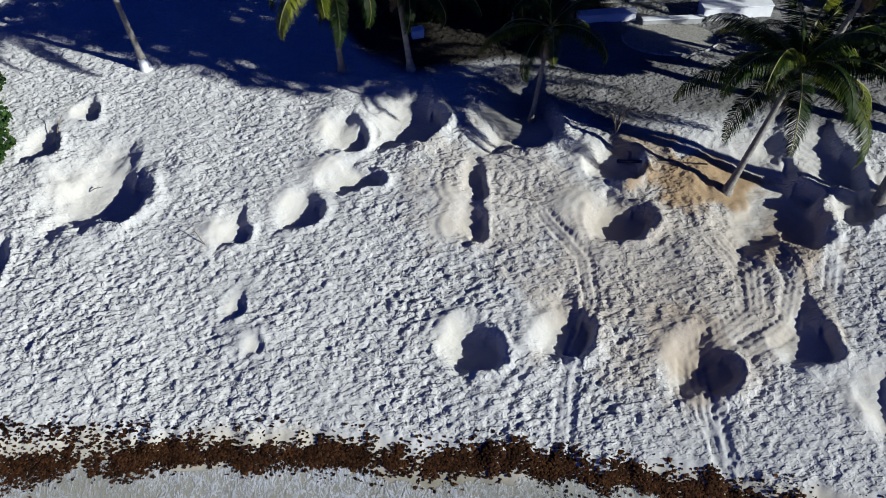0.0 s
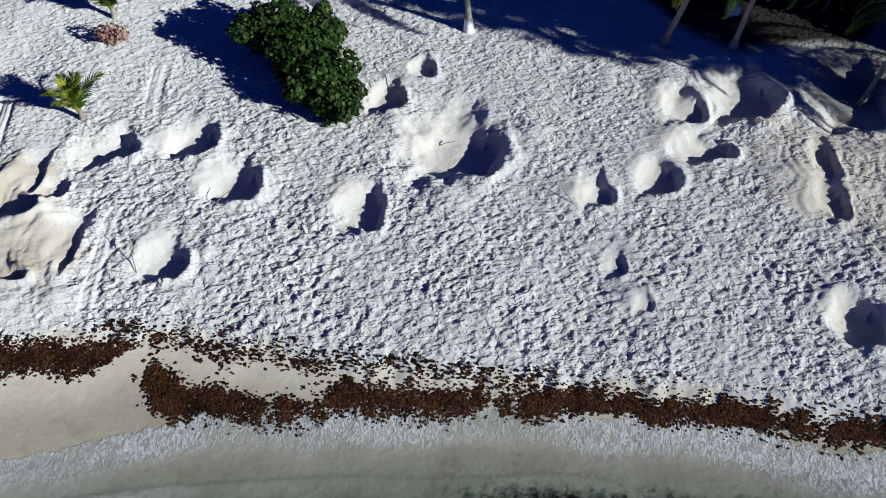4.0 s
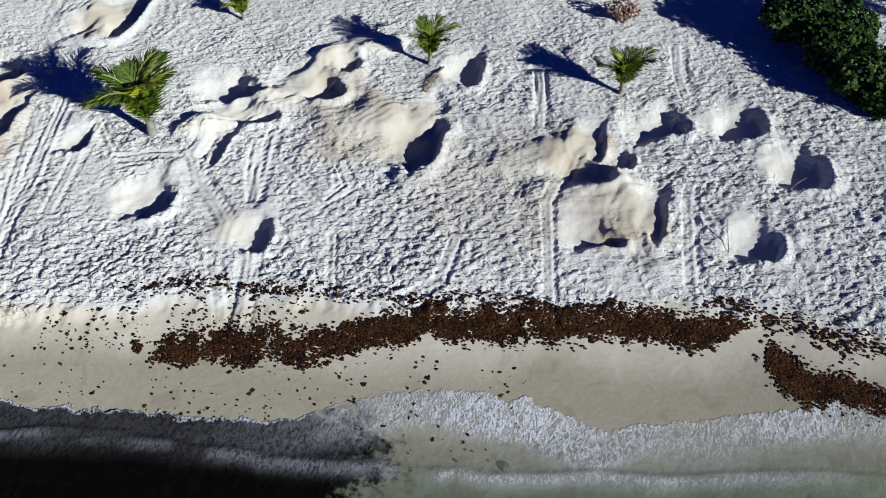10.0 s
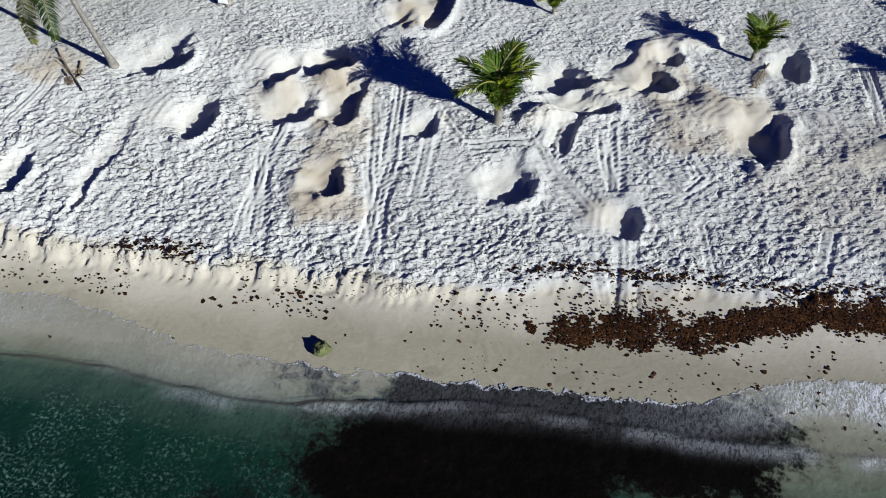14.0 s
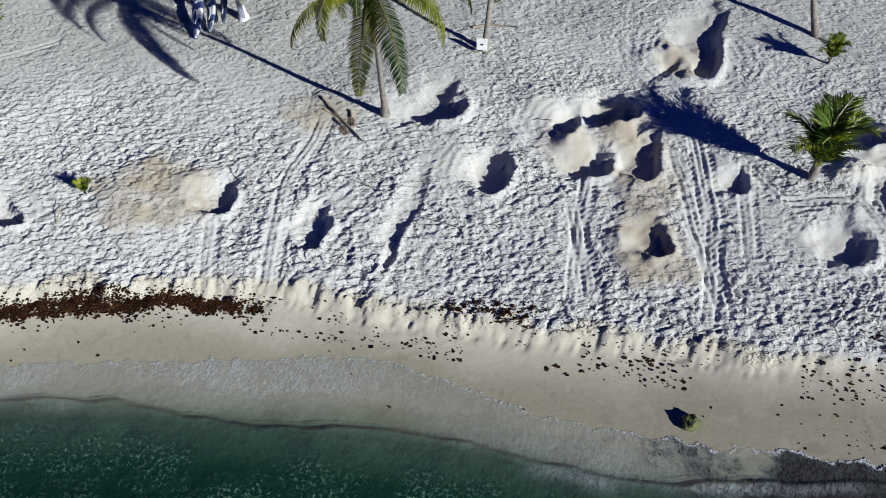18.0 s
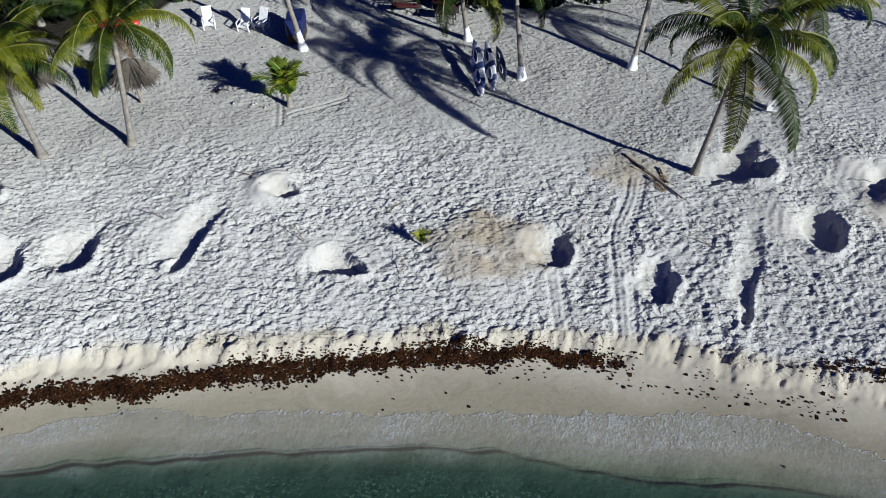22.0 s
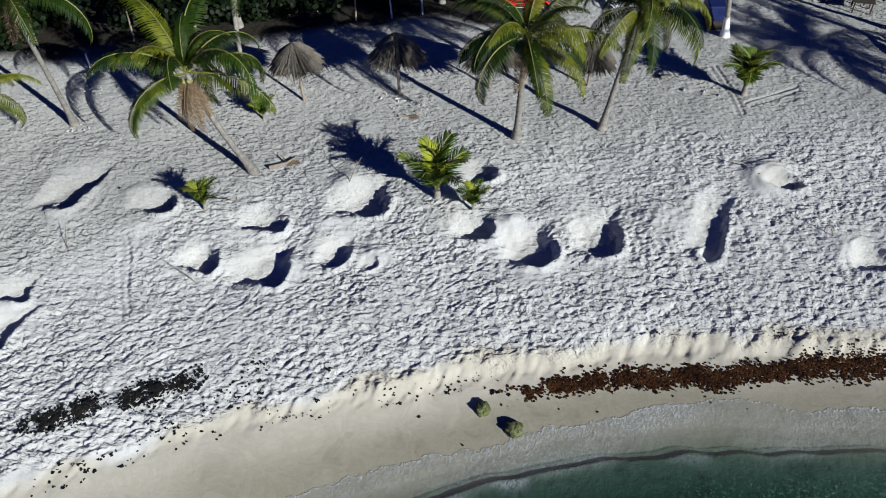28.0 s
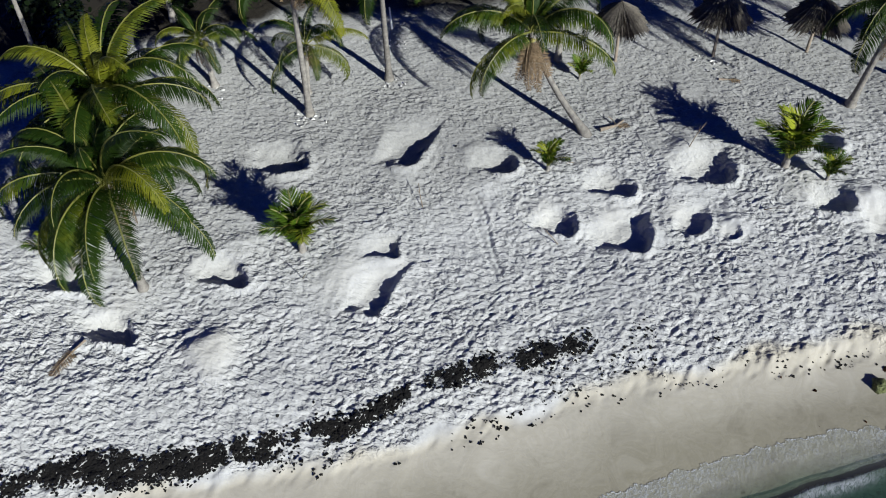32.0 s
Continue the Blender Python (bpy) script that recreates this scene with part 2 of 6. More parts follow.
def frond_material(name, green, gold, by_leaf=False):
    """Leaflets: green to yellow from frond to frond, with some light let through."""
    m, n, l, b = material(name, 0.55, spec=0.12)
    info = n.new("ShaderNodeObjectInfo")
    big = noise_node(n, l, 1.3, 3.0)
    s = n.new("ShaderNodeMath")
    s.operation = "MULTIPLY_ADD"
    l.new(big.outputs["Fac"], s.inputs[0])
    s.inputs[1].default_value = 0.6
    half = n.new("ShaderNodeMath")
    half.operation = "MULTIPLY"
    half.inputs[1].default_value = 0.55
    l.new(n.new("ShaderNodeNewGeometry").outputs["Random Per Island"] if by_leaf else info.outputs["Random"], half.inputs[0])
    l.new(half.outputs[0], s.inputs[2])
    col = ramp(n, l, s.outputs[0], ((0.22, tuple(c * 0.35 for c in green)), (0.62, green), (0.92, gold))).outputs["Color"]
    l.new(col, b.inputs["Base Color"])
    thin = n.new("ShaderNodeBsdfTranslucent")
    l.new(col, thin.inputs["Color"])
    both = n.new("ShaderNodeMixShader")
    both.inputs[0].default_value = 0.11
    l.new(b.outputs[0], both.inputs[1])
    l.new(thin.outputs[0], both.inputs[2])
    l.new(both.outputs[0], n["Material Output"].inputs["Surface"])
    return m


SAND, WATER = sand_material(), water_material()
FROND = frond_material("palm_leaf", (0.017, 0.036, 0.003), (0.135, 0.14, 0.009))
FROND_YOUNG = frond_material("young_palm_leaf", (0.058, 0.105, 0.008), (0.26, 0.28, 0.02))
FROND_DEAD = speckled("dry_palm_leaf", (0.055, 0.036, 0.02), (0.21, 0.145, 0.08), 6, 0.85)
BARK = speckled("palm_bark", (0.11, 0.10, 0.085), (0.29, 0.265, 0.23), 5, 0.9, 0.6, depth=0.02, random_tint=0.15)
LIME = speckled("white_limewash", (0.62, 0.62, 0.60), (0.84, 0.84, 0.82), 5, 0.8)
WEED = speckled("brown_sargassum", (0.007, 0.0028, 0.0015), (0.050, 0.021, 0.008), 1.5, 0.85, 0.5, spec=0.08, fine=14, random_tint=0.75, tufts=True)
BLACKWEED = speckled("rotten_weed", (0.003, 0.003, 0.003), (0.014, 0.012, 0.010), 1.5, 0.85, 0.5)
LEAF = frond_material("sea_grape_leaf", (0.017, 0.042, 0.008), (0.075, 0.115, 0.02), True)
# near-black green: the grove's shade is put into the leaf colour
LEAF_SHADED = frond_material("shaded_leaf", (0.005, 0.010, 0.003), (0.012, 0.021, 0.005), True)
WOOD = speckled("grey_wood", (0.13, 0.10, 0.075), (0.30, 0.25, 0.19), 4, 0.85, 0.5)
COCONUT = speckled("coconut_husk", (0.12, 0.11, 0.03), (0.30, 0.26, 0.08), 5, 0.6)
THATCH = speckled("palm_thatch", (0.05, 0.043, 0.036), (0.15, 0.13, 0.105), 7, 0.95, 0.6, random_tint=0.2)


# ---- small builders ----
def mesh_from(name, verts, faces, mat, smooth=False):
    me = bpy.data.meshes.new(name)
    me.from_pydata([tuple(v) for v in verts], [], faces)
    me.materials.append(mat)
    if smooth:
        me.polygons.foreach_set("use_smooth", [True] * len(me.polygons))
    me.update()
    return me


def part(name, bm, mat, parent, label=""):
    me = bpy.data.meshes.new(name)
    bm.to_mesh(me)
    bm.free()
    me.materials.append(mat)
    return part_of(name, me, parent, label)


def part_of(name, me, parent, label="", m=None):
    ob = new(name, me)
    ob.parent = parent
    if m is not None:
        ob.matrix_basis = m
    return tagged(ob, label)


def thing(name, m, label, category, group="", kind=""):
    ob = new(name)
    ob.matrix_basis = m
    return tagged(ob, label, category, group, kind)


def tube(points, radii, sides=8, cap=True):
    """Vertices and faces of a round bar along points."""
    verts, faces = [], []
    pts = [Vector(p) for p in points]
    side = Vector((0.0, 1.0, 0.0)) if abs((pts[-1] - pts[0]).normalized().y) < 0.9 else Vector((1.0, 0.0, 0.0))
    for i, p in enumerate(pts):
        way = (pts[min(i + 1, len(pts) - 1)] - pts[max(i - 1, 0)]).normalized()
        u = way.cross(side).normalized()
        w = way.cross(u)
        for k in range(sides):
            a = 2 * math.pi * k / sides
            verts.append(p + radii[i] * (math.cos(a) * u + math.sin(a) * w))
    for i in range(len(pts) - 1):
        for k in range(sides):
            k2 = (k + 1) % sides
            faces.append((i * sides + k, i * sides + k2, (i + 1) * sides + k2, (i + 1) * sides + k))
    if cap:
        faces.append(tuple(range(sides)))
        faces.append(tuple(range((len(pts) - 1) * sides, len(pts) * sides))[::-1])
    return verts, faces


def smooth_line(x, xs, ys):
    """A smooth curve through (xs, ys), level outside them."""
    xs, ys = np.array(xs, float), np.array(ys, float)
    slope = np.gradient(ys, xs)
    slope[0] = slope[-1] = 0
    q = np.clip(x, xs[0], xs[-1])
    i = np.clip(np.searchsorted(xs, q) - 1, 0, len(xs) - 2)
    h = xs[i + 1] - xs[i]
    s = (q - xs[i]) / h
    return (2 * s**3 - 3 * s**2 + 1) * ys[i] + (s**3 - 2 * s**2 + s) * h * slope[i] + (3 * s**2 - 2 * s**3) * ys[i + 1] + (s**3 - s**2) * h * slope[i + 1]


def step(a, b, v):
    s = np.clip((v - a) / (b - a), 0, 1)      # a may lie above b
    return s * s * (3 - 2 * s)


LATTICE = np.random.RandomState(4).rand(256, 256)


def value_noise(x, y, size, shift=0):
    """Smooth noise of -1 to 1 with lumps of that size in metres."""
    u, v = x / size + 17.3 * shift, y / size + 41.7 * shift
    i, j = np.floor(u).astype(int), np.floor(v).astype(int)
    a, b = u - i, v - j
    a, b = a * a * (3 - 2 * a), b * b * (3 - 2 * b)
    g = lambda p, q: LATTICE[p % 256, q % 256]
    return 2 * ((g(i, j) * (1 - a) + g(i + 1, j) * a) * (1 - b) + (g(i, j + 1) * (1 - a) + g(i + 1, j + 1) * a) * b) - 1


# ---- the beach ----
CREST_X = (-160, -140, -125, -117.3, -115, -112, -109.2, -106.3, -104, -102, -97.5, -94, -88, -81, -74.4, -67, -60, -55, -46.5, -40, -29.4, -24, -20.8, -12, -2, 7.6, 13, 25, 60)
CREST_Y = (-46, -33.5, -24.5, -19.9, -18.3, -16.4, -14.5, -11.9, -9.9, -8.1, -4.8, -2.4, 1.2, 3.9, 6.4, 8.2, 8.8, 9.4, 10.4, 12.4, 13.9, 15.4, 15.9, 14.9, 14.9, 13.9, 13.0, 11.0, 7.0)
EDGE_X = (-160, -125, -112, -105, -98, -92, -89, -85, -80, -73, -66, -59, -50, -44, -37, -30, -22, -18, -10, 0, 13, 25, 60)
EDGE_Y = (-56, -34, -24, -17.5, -10.6, -5.3, -3.2, -1.2, 0.6, 2.8, 4.4, 5.4, 6.0, 7.4, 7.9, 9.2, 11.1, 11.7, 12.5, 12.6, 11.2, 9.0, 5.0)
SEA = -1.5


def crest(x):
    return smooth_line(x, CREST_X, CREST_Y)


def water_edge(x):
    return smooth_line(x, EDGE_X, EDGE_Y)


def lay(x, y):
    """The beach's smooth lie at x, y, and how far inland of its crest that is."""
    c, w = crest(x), water_edge(x)
    lean = 1 / np.sqrt(1 + ((crest(x + 0.5) - crest(x - 0.5))) ** 2)
    d = (y - c) * lean
    d, width = d + (0.16 * value_noise(x, x * 0, 0.55, 15) + 0.25 * value_noise(x, x * 0, 1.9, 18)) * np.exp(-(d / 1.2) ** 2), (c - w) * lean
    land = -0.55 + 0.55 * (1 - np.exp(-np.maximum(d, 0) / 2.5)) + 0.028 * np.minimum(np.maximum(d, 0), 30)
    scarp = 0.12 + 0.30 * step(-100, -94, x) * (1 - step(-52, -42, x))
    u = np.clip(-d / width, 0, 1)
    wash = -0.55 - scarp * step(0.0, 0.55, -d) - (0.95 - scarp) * u - 0.17 * np.maximum(-d - width, 0)
    return np.where(d > 0, land, np.maximum(wash, -6.0)), d


def spread(a, b, s, far):
    """Even steps from a to b, then growing ones out to the horizon on both sides."""
    mid = np.arange(a, b + s / 2, s)
    grow = np.cumsum(s * 1.35 ** np.arange(1, 40))
    grow = grow[grow < far]
    return np.concatenate([a - grow[::-1], mid, b + grow])


CELL = 0.07
GX = spread(-136.0, 30.0, CELL, 2500)
GV = spread(-2.2, 28.0, CELL, 2500)
GV = np.concatenate([GV[GV < -9.5], np.arange(-9.0, -2.3, 0.3), GV[GV > -2.21]])
X, V = np.meshgrid(GX, GV, indexing="ij")
Y = V + crest(GX)[:, None]
Z, D = lay(X, Y)
FINE_X = int(np.searchsorted(GX, -136.0 + 0.01))
near = (D > -8) & (D < 31) & (X > -136) & (X < 30)
trodden = step(-0.25, 0.3, D + 0.3 * value_noise(X, Y, 1.1, 3) + 0.22 * step(-102, -96, X) * (1 - step(-50, -44, X))) * near * (1 - 0.18 * step(11, 20, D)) * (1 - 0.2 * (1 - step(-66, -56, X))) * (1 - 0.22 * step(7, 11, D) * (1 - step(-66, -58, X)))
fresh, damp, rust = np.zeros_like(Z), np.zeros_like(Z), np.zeros_like(Z)
Z += near * step(-0.5, 3, D) * (0.10 * value_noise(X, Y, 4.5, 1) + 0.05 * value_noise(X, Y, 1.6, 2))


def window(x, y, r):
    """The part of the grid within r of a place."""
    i0, i1 = np.searchsorted(GX, (x - r, x + r))
    lows = crest(np.array([x - r, x + r]))
    j0, j1 = np.searchsorted(GV, (y - r - lows.max(), y + r - lows.min()))
    return slice(max(i0, 0), i1), slice(max(j0, 0), j1)


def bank(line, width, high):
    """A ridge of dug sand along a line, steep on the seaward side."""
    for (ax, ay), (bx, by) in zip(line, line[1:]):
        long = math.hypot(bx - ax, by - ay)
        w = window((ax + bx) / 2, (ay + by) / 2, long / 2 + 2 * width)
        ux, uy = (bx - ax) / long, (by - ay) / long
        s = np.clip((X[w] - ax) * ux + (Y[w] - ay) * uy, 0, long)
        near_by = np.hypot(X[w] - ax - s * ux, Y[w] - ay - s * uy)
        side = (X[w] - ax) * uy - (Y[w] - ay) * ux
        near_by = near_by * np.where(side > 0, 1.3, 0.9) + 0.25 * value_noise(X[w], Y[w], 0.8, 14)
        rise = high * (1 - step(0.2 * width, width, near_by))
        add = np.maximum(rise - raised[w], 0)
        raised[w] += add
        Z[w] += add
        fresh[w] = np.maximum(fresh[w], 0.6 * (1 - step(0.4 * width, width, near_by)))
        trodden[w] *= 1 - 0.4 * (1 - step(0.4 * width, width, near_by))


Z += near * np.exp(-((D + 0.2) / 0.45) ** 2) * (0.35 + 0.65 * step(-102, -96, X) * (1 - step(-52, -44, X))) * (0.06 * value_noise(X, 0.2 * Y, 0.5, 41) + 0.10 * value_noise(X + 0.2 * Y, 0.3 * Y, 0.30, 42) + 0.09 * value_noise(X - 0.2 * Y, 0.5 * Y, 0.17, 44))
raised = np.zeros_like(Z)
PITS = []
S2 = Vector((to_sun.x, to_sun.y)).normalized()


def dig_pit(x, y, rx, ry, mx, my, mr):
    """A nesting pit with a steep wall towards the sun's side, and the sand thrown out beside it."""
    w = window(x, y, 2.2 * max(rx, ry) + mr * 2 + 2.0)
    px, py = X[w] - x, Y[w] - y
    r = random.Random(int(abs(x * 131 + y * 17) * 10))
    big, warp = max(rx, ry), min(rx, ry, 0.65)
    px = px + 0.25 * warp * value_noise(X[w], Y[w], 0.9, 33) + 0.05 * warp * value_noise(X[w], Y[w], 0.33, 34)
    py = py + 0.25 * warp * value_noise(X[w], Y[w], 0.9, 35) + 0.05 * warp * value_noise(X[w], Y[w], 0.33, 36)
    for _ in range(4):
        a, far, size = r.uniform(0.3, 5.2), r.uniform(1.3, 2.3) * big, r.uniform(0.45, 0.95)
        hump = np.exp(-(((X[w] - x - far * math.cos(a)) / size) ** 2 + ((Y[w] - y - far * math.sin(a)) / (0.8 * size)) ** 2)) * (1 + 0.4 * value_noise(X[w], Y[w], 0.5, 37))
        Z[w] += r.uniform(-0.08, 0.16) * hump
        trodden[w] *= 1 - 0.35 * np.clip(hump, 0, 1)
    wob = 1 + 0.14 * value_noise(X[w], Y[w], 0.8, 5) + 0.04 * value_noise(X[w], Y[w], 0.3, 6)
    hole, deep = np.zeros_like(px), 0.0
    lobes = [(0.0, 0.0, 1.0, 1.0)] + [(r.uniform(-0.45, 0.45) * rx, r.uniform(-0.6, 0.6) * ry, r.uniform(0.5, 0.7), r.uniform(0.45, 0.85)) for _ in range(3)] + [(-r.uniform(0.6, 1.1) * rx, r.uniform(-0.6, 0.9) * ry, r.uniform(0.6, 0.8), r.uniform(0.25, 0.4))]
    if x < -60:
        lobes = [(0.85 * p, 0.8 * q, s, d) for p, q, s, d in lobes[:4]]
    back_slope = r.uniform(0.5, 1.7)
    for ox, oy, size, part_deep in lobes:
        ax, ay = px - ox, py - oy
        ex, ey = rx * size, ry * size
        a = 1 / math.hypot(S2.x / ex, S2.y / ey)
        p = ax * S2.x + ay * S2.y
        q = np.hypot(ax / ex, ay / ey) * wob / (1 + back_slope * np.clip(-p / a, 0, 1))
        dent = np.where(p > 0, 1 - step(0.70, 1.08, q), 1 - step(0.40, 1.2, q))
        hole = np.maximum(hole, min(0.52 * a, 0.62) * part_deep * dent)
        deep = max(deep, min(0.52 * a, 0.62) * part_deep)
        if size == 1.0:
            lip = min(0.22 * a, 0.22) * np.exp(-((np.hypot(ax / ex, ay / ey) * wob - 1.22) / 0.26) ** 2) * step(-0.2 * a, 0.5 * a, p)
    heap = np.exp(-1.1 * ((X[w] - mx) ** 2 + (Y[w] - my) ** 2) / (mr * mr)) * (1 + 0.22 * value_noise(X[w], Y[w], 0.7, 16))
    inside = hole / deep
    reach = np.hypot(px, py)
    swept = 0.014 * np.sin(reach * 2 * math.pi / 0.42 + 2.5 * value_noise(X[w], Y[w], 0.9, 19)) * (1 - inside) * np.exp(-((reach - 1.5 * max(rx, ry)) / (0.8 * max(rx, ry))) ** 2)
    Z[w] += swept
    Z[w] += (r.uniform(0.09, 0.17) if x > -18 else r.uniform(0.05, 0.11) if x > -60 else r.uniform(0.04, 0.09)) * mr * heap * (1 - inside) - hole + lip
    trodden[w] *= 1 - (0.8 if x > -60 else 0.5) * np.clip(np.maximum(1.15 * inside, 1.3 * heap), 0, 1)
    fresh[w] = np.maximum(fresh[w], (0.6 if x > -18 else 0.38 if x > -60 else 0.25) * np.clip(1 + 0.5 * value_noise(X[w], Y[w], 0.6, 20), 0, 1) * np.maximum(np.clip(1.1 * heap, 0, 1), inside))
    PITS.append((x, y, rx, ry))


def press_track(width, line):
    """A turtle's crawl or a tyre's rut: a shallow trough with cross ridges."""
    for (ax, ay), (bx, by) in zip(line, line[1:]):
        long = math.hypot(bx - ax, by - ay)
        w = window((ax + bx) / 2, (ay + by) / 2, long / 2 + width)
        ux, uy = (bx - ax) / long, (by - ay) / long
        s = (X[w] - ax) * ux + (Y[w] - ay) * uy
        o = (X[w] - ax) * -uy + (Y[w] - ay) * ux + 0.12 * value_noise(X[w], Y[w], 2.0, 7)
        on = step(-0.05, 0.1, s) * (1 - step(long - 0.1, long + 0.05, s)) * (1 - step(width * 0.42, width * 0.55, np.abs(o)))
        rut = np.exp(-((np.abs(o) - width * 0.34) / (0.14 * width)) ** 2)
        comb = np.sin((s + 0.7 * np.abs(o)) * 2 * math.pi / 0.30)
        lines = np.sin(o * 2 * math.pi / 0.25 + 1.5 * value_noise(X[w], Y[w], 1.2, 22))
        Z[w] += on * (-0.04 * rut + 0.024 * comb * rut + 0.017 * lines - 0.01)
        trodden[w] *= 1 - 0.55 * on


def damp_patch(x, y, rx, ry, strong, turn=0.0):
    """A fan of darker sand dug up from below."""
    w = window(x, y, 2 * max(rx, ry))
    c, s = math.cos(radians(turn)), math.sin(radians(turn))
    px, py = X[w] - x, Y[w] - y
    q = np.hypot((c * px + s * py) / rx, (c * py - s * px) / ry) + 0.28 * value_noise(X[w], Y[w], 0.9, 8) + 0.12 * value_noise(X[w], Y[w], 0.3, 9)
    on = (1 - step(0.6, 1.15, q)) * strong
    far = np.hypot(px - 0.8 * rx, py)
    Z[w] += on * (0.10 + 0.007 * np.sin(far * 2 * math.pi / 0.6 + 4 * value_noise(X[w], Y[w], 1.0, 31)) + 0.05 * value_noise(X[w], Y[w], 0.6, 38))
    damp[w] = np.maximum(damp[w], on * (0.8 + 0.35 * value_noise(X[w], Y[w], 0.7, 32)))
    trodden[w] *= 1 - 0.4 * on
    if x > 5:
        rust[w] = np.maximum(rust[w], 0.9 * on)


def mound(x, y, r0, high):
    """A smooth heap of thrown-out sand."""
    w = window(x, y, 2.5 * r0)
    q = np.hypot(X[w] - x, Y[w] - y) / r0 + 0.18 * value_noise(X[w], Y[w], 0.7, 51)
    dome = 1 - step(0.15, 1.2, q)
    Z[w] += high * dome
    trodden[w] *= 1 - 0.65 * np.clip(1.3 * dome, 0, 1)
    fresh[w] = np.maximum(fresh[w], 0.45 * dome)


bank(((-45.2, 19.7), (-43.7, 20.9), (-42.1, 22.2), (-41.2, 24), (-40.7, 25.6), (-39.5, 26.8), (-38.3, 27.2)), 1.0, 0.28)
bank(((-39.0, 21.3), (-37.4, 21.9), (-35.8, 22.5)), 1.5, 0.28)
bank(((-31.6, 20.4), (-30.0, 21.3), (-28.7, 22.1)), 1.2, 0.17)
bank(((-29.8, 18.9), (-28.0, 19.4), (-26.7, 19.9)), 1.2, 0.26)
for row in (
    (20.9, 24.2, 0.78, 0.73, 21.8, 25.7, 0.78),
    (20.6, 26.6, 0.81, 1.31, 19.6, 26.8, 0.68),
    (19, 14.8, 0.55, 0.87, 17.9, 15.2, 0.99),
    (17.9, 24.4, 1.32, 2.29, 16.3, 24.8, 1.18),
    (17.1, 17.8, 0.72, 0.9, 15.9, 17.7, 0.78),
    (13.2, 16.8, 0.88, 0.87, 11.9, 17.4, 0.88),
    (11.4, 27.1, 0.91, 1.01, 10, 27.6, 1.04),
    (11.1, 23.8, 1.09, 0.99, 9.2, 24.7, 1.21),
    (8.3, 18.2, 0.81, 0.96, 7.3, 18.6, 0.85),
    (7.9, 29.9, 1.07, 1.72, 6.6, 30.2, 1.02),
    (5.1, 25.9, 0.44, 1.07, 3.8, 25.3, 0.73),
    (4.9, 23.6, 0.47, 0.91, 3.6, 23.4, 0.7),
):
    dig_pit(*row)
for row in (
    (4.8, 17.7, 0.87, 0.98, 3.9, 18.5, 0.93),
    (2.7, 29.8, 1.05, 1.24, 1.6, 30.6, 0.53),
    (0.3, 26.2, 0.85, 0.53, -1.5, 26.9, 1.02),
    (-0.4, 28.8, 0.64, 0.87, -1.6, 29.5, 0.9),
    (-1.8, 24.3, 0.63, 0.73, -2.7, 24.9, 0.7),
    (-3.1, 17.9, 0.25, 0.27, -3.4, 18, 0.21),
    (-4, 19.6, 0.26, 0.4, -4.4, 19.7, 0.22),
    (-4.4, 23.3, 0.51, 0.58, -5.5, 23.3, 0.93),
    (-9.9, 25.4, 1.3, 1.43, -12.2, 26.2, 1.5),
    (-12.4, 30.7, 0.51, 0.57, -13.1, 30.8, 0.56),
    (-13.8, 21.6, 0.61, 0.88, -14.9, 22.4, 1.09),
    (-13.8, 28.4, 0.6, 0.72, -14.3, 29, 0.55),
):
    dig_pit(*row)
for row in (
    (-19.4, 22.6, 0.81, 0.86, -20.8, 22.9, 0.98),
    (-21.2, 18.5, 0.65, 0.71, -22, 19.3, 0.81),
    (-21.7, 25, 0.78, 0.9, -23.1, 25.2, 0.78),
    (-25, 24.2, 0.8, 0.68, -25.8, 24.5, 0.53),
    (-25.3, 18.8, 0.39, 1.16, -26.2, 19, 0.74),
    (-26.8, 21.7, 0.48, 0.41, -26.8, 20.6, 0.48),
    (-27.2, 17.5, 0.77, 0.35, -28.2, 18, 0.99),
    (-27.9, 20.6, 0.83, 0.6, -28.8, 21.1, 0.59),
    (-28.1, 22.3, 0.37, 0.89, -29.1, 22.2, 0.98),
    (-34.2, 26.0, 0.6, 0.9, -35.4, 25.7, 0.83),
    (-35.2, 21.0, 0.85, 1.6, -36.5, 21.8, 0.95),
):
    dig_pit(*row)
for row in (
    (-39.8, 25.4, 0.57, 0.73, -40.5, 26, 0.57),
    (-40.4, 23.4, 0.92, 0.75, -41.3, 24, 0.61),
    (-40.4, 14.9, 0.56, 0.75, -41.7, 15, 0.85),
    (-42.8, 21.2, 0.98, 0.46, -42.3, 21.9, 0.5),
    (-43.6, 19, 0.35, 1.04, -44.2, 19, 0.37),
    (-44.1, 22.6, 1.01, 0.6, -43.9, 23.4, 0.43),
    (-45.1, 15.7, 0.76, 0.85, -46.5, 15.7, 0.9),
    (-49.7, 18, 0.52, 0.57, -49.2, 18.9, 0.57),
    (-51.7, 26.9, 0.8, 1.9, -53, 26.4, 1.3),
    (-52.7, 13.9, 0.66, 0.83, -53.6, 14, 0.59),
    (-53.5, 18.4, 0.6, 1.28, -54.5, 19.1, 0.69),
    (-55.1, 21.3, 1.03, 0.83, -55.9, 21.7, 1.03),
):
    dig_pit(*row)
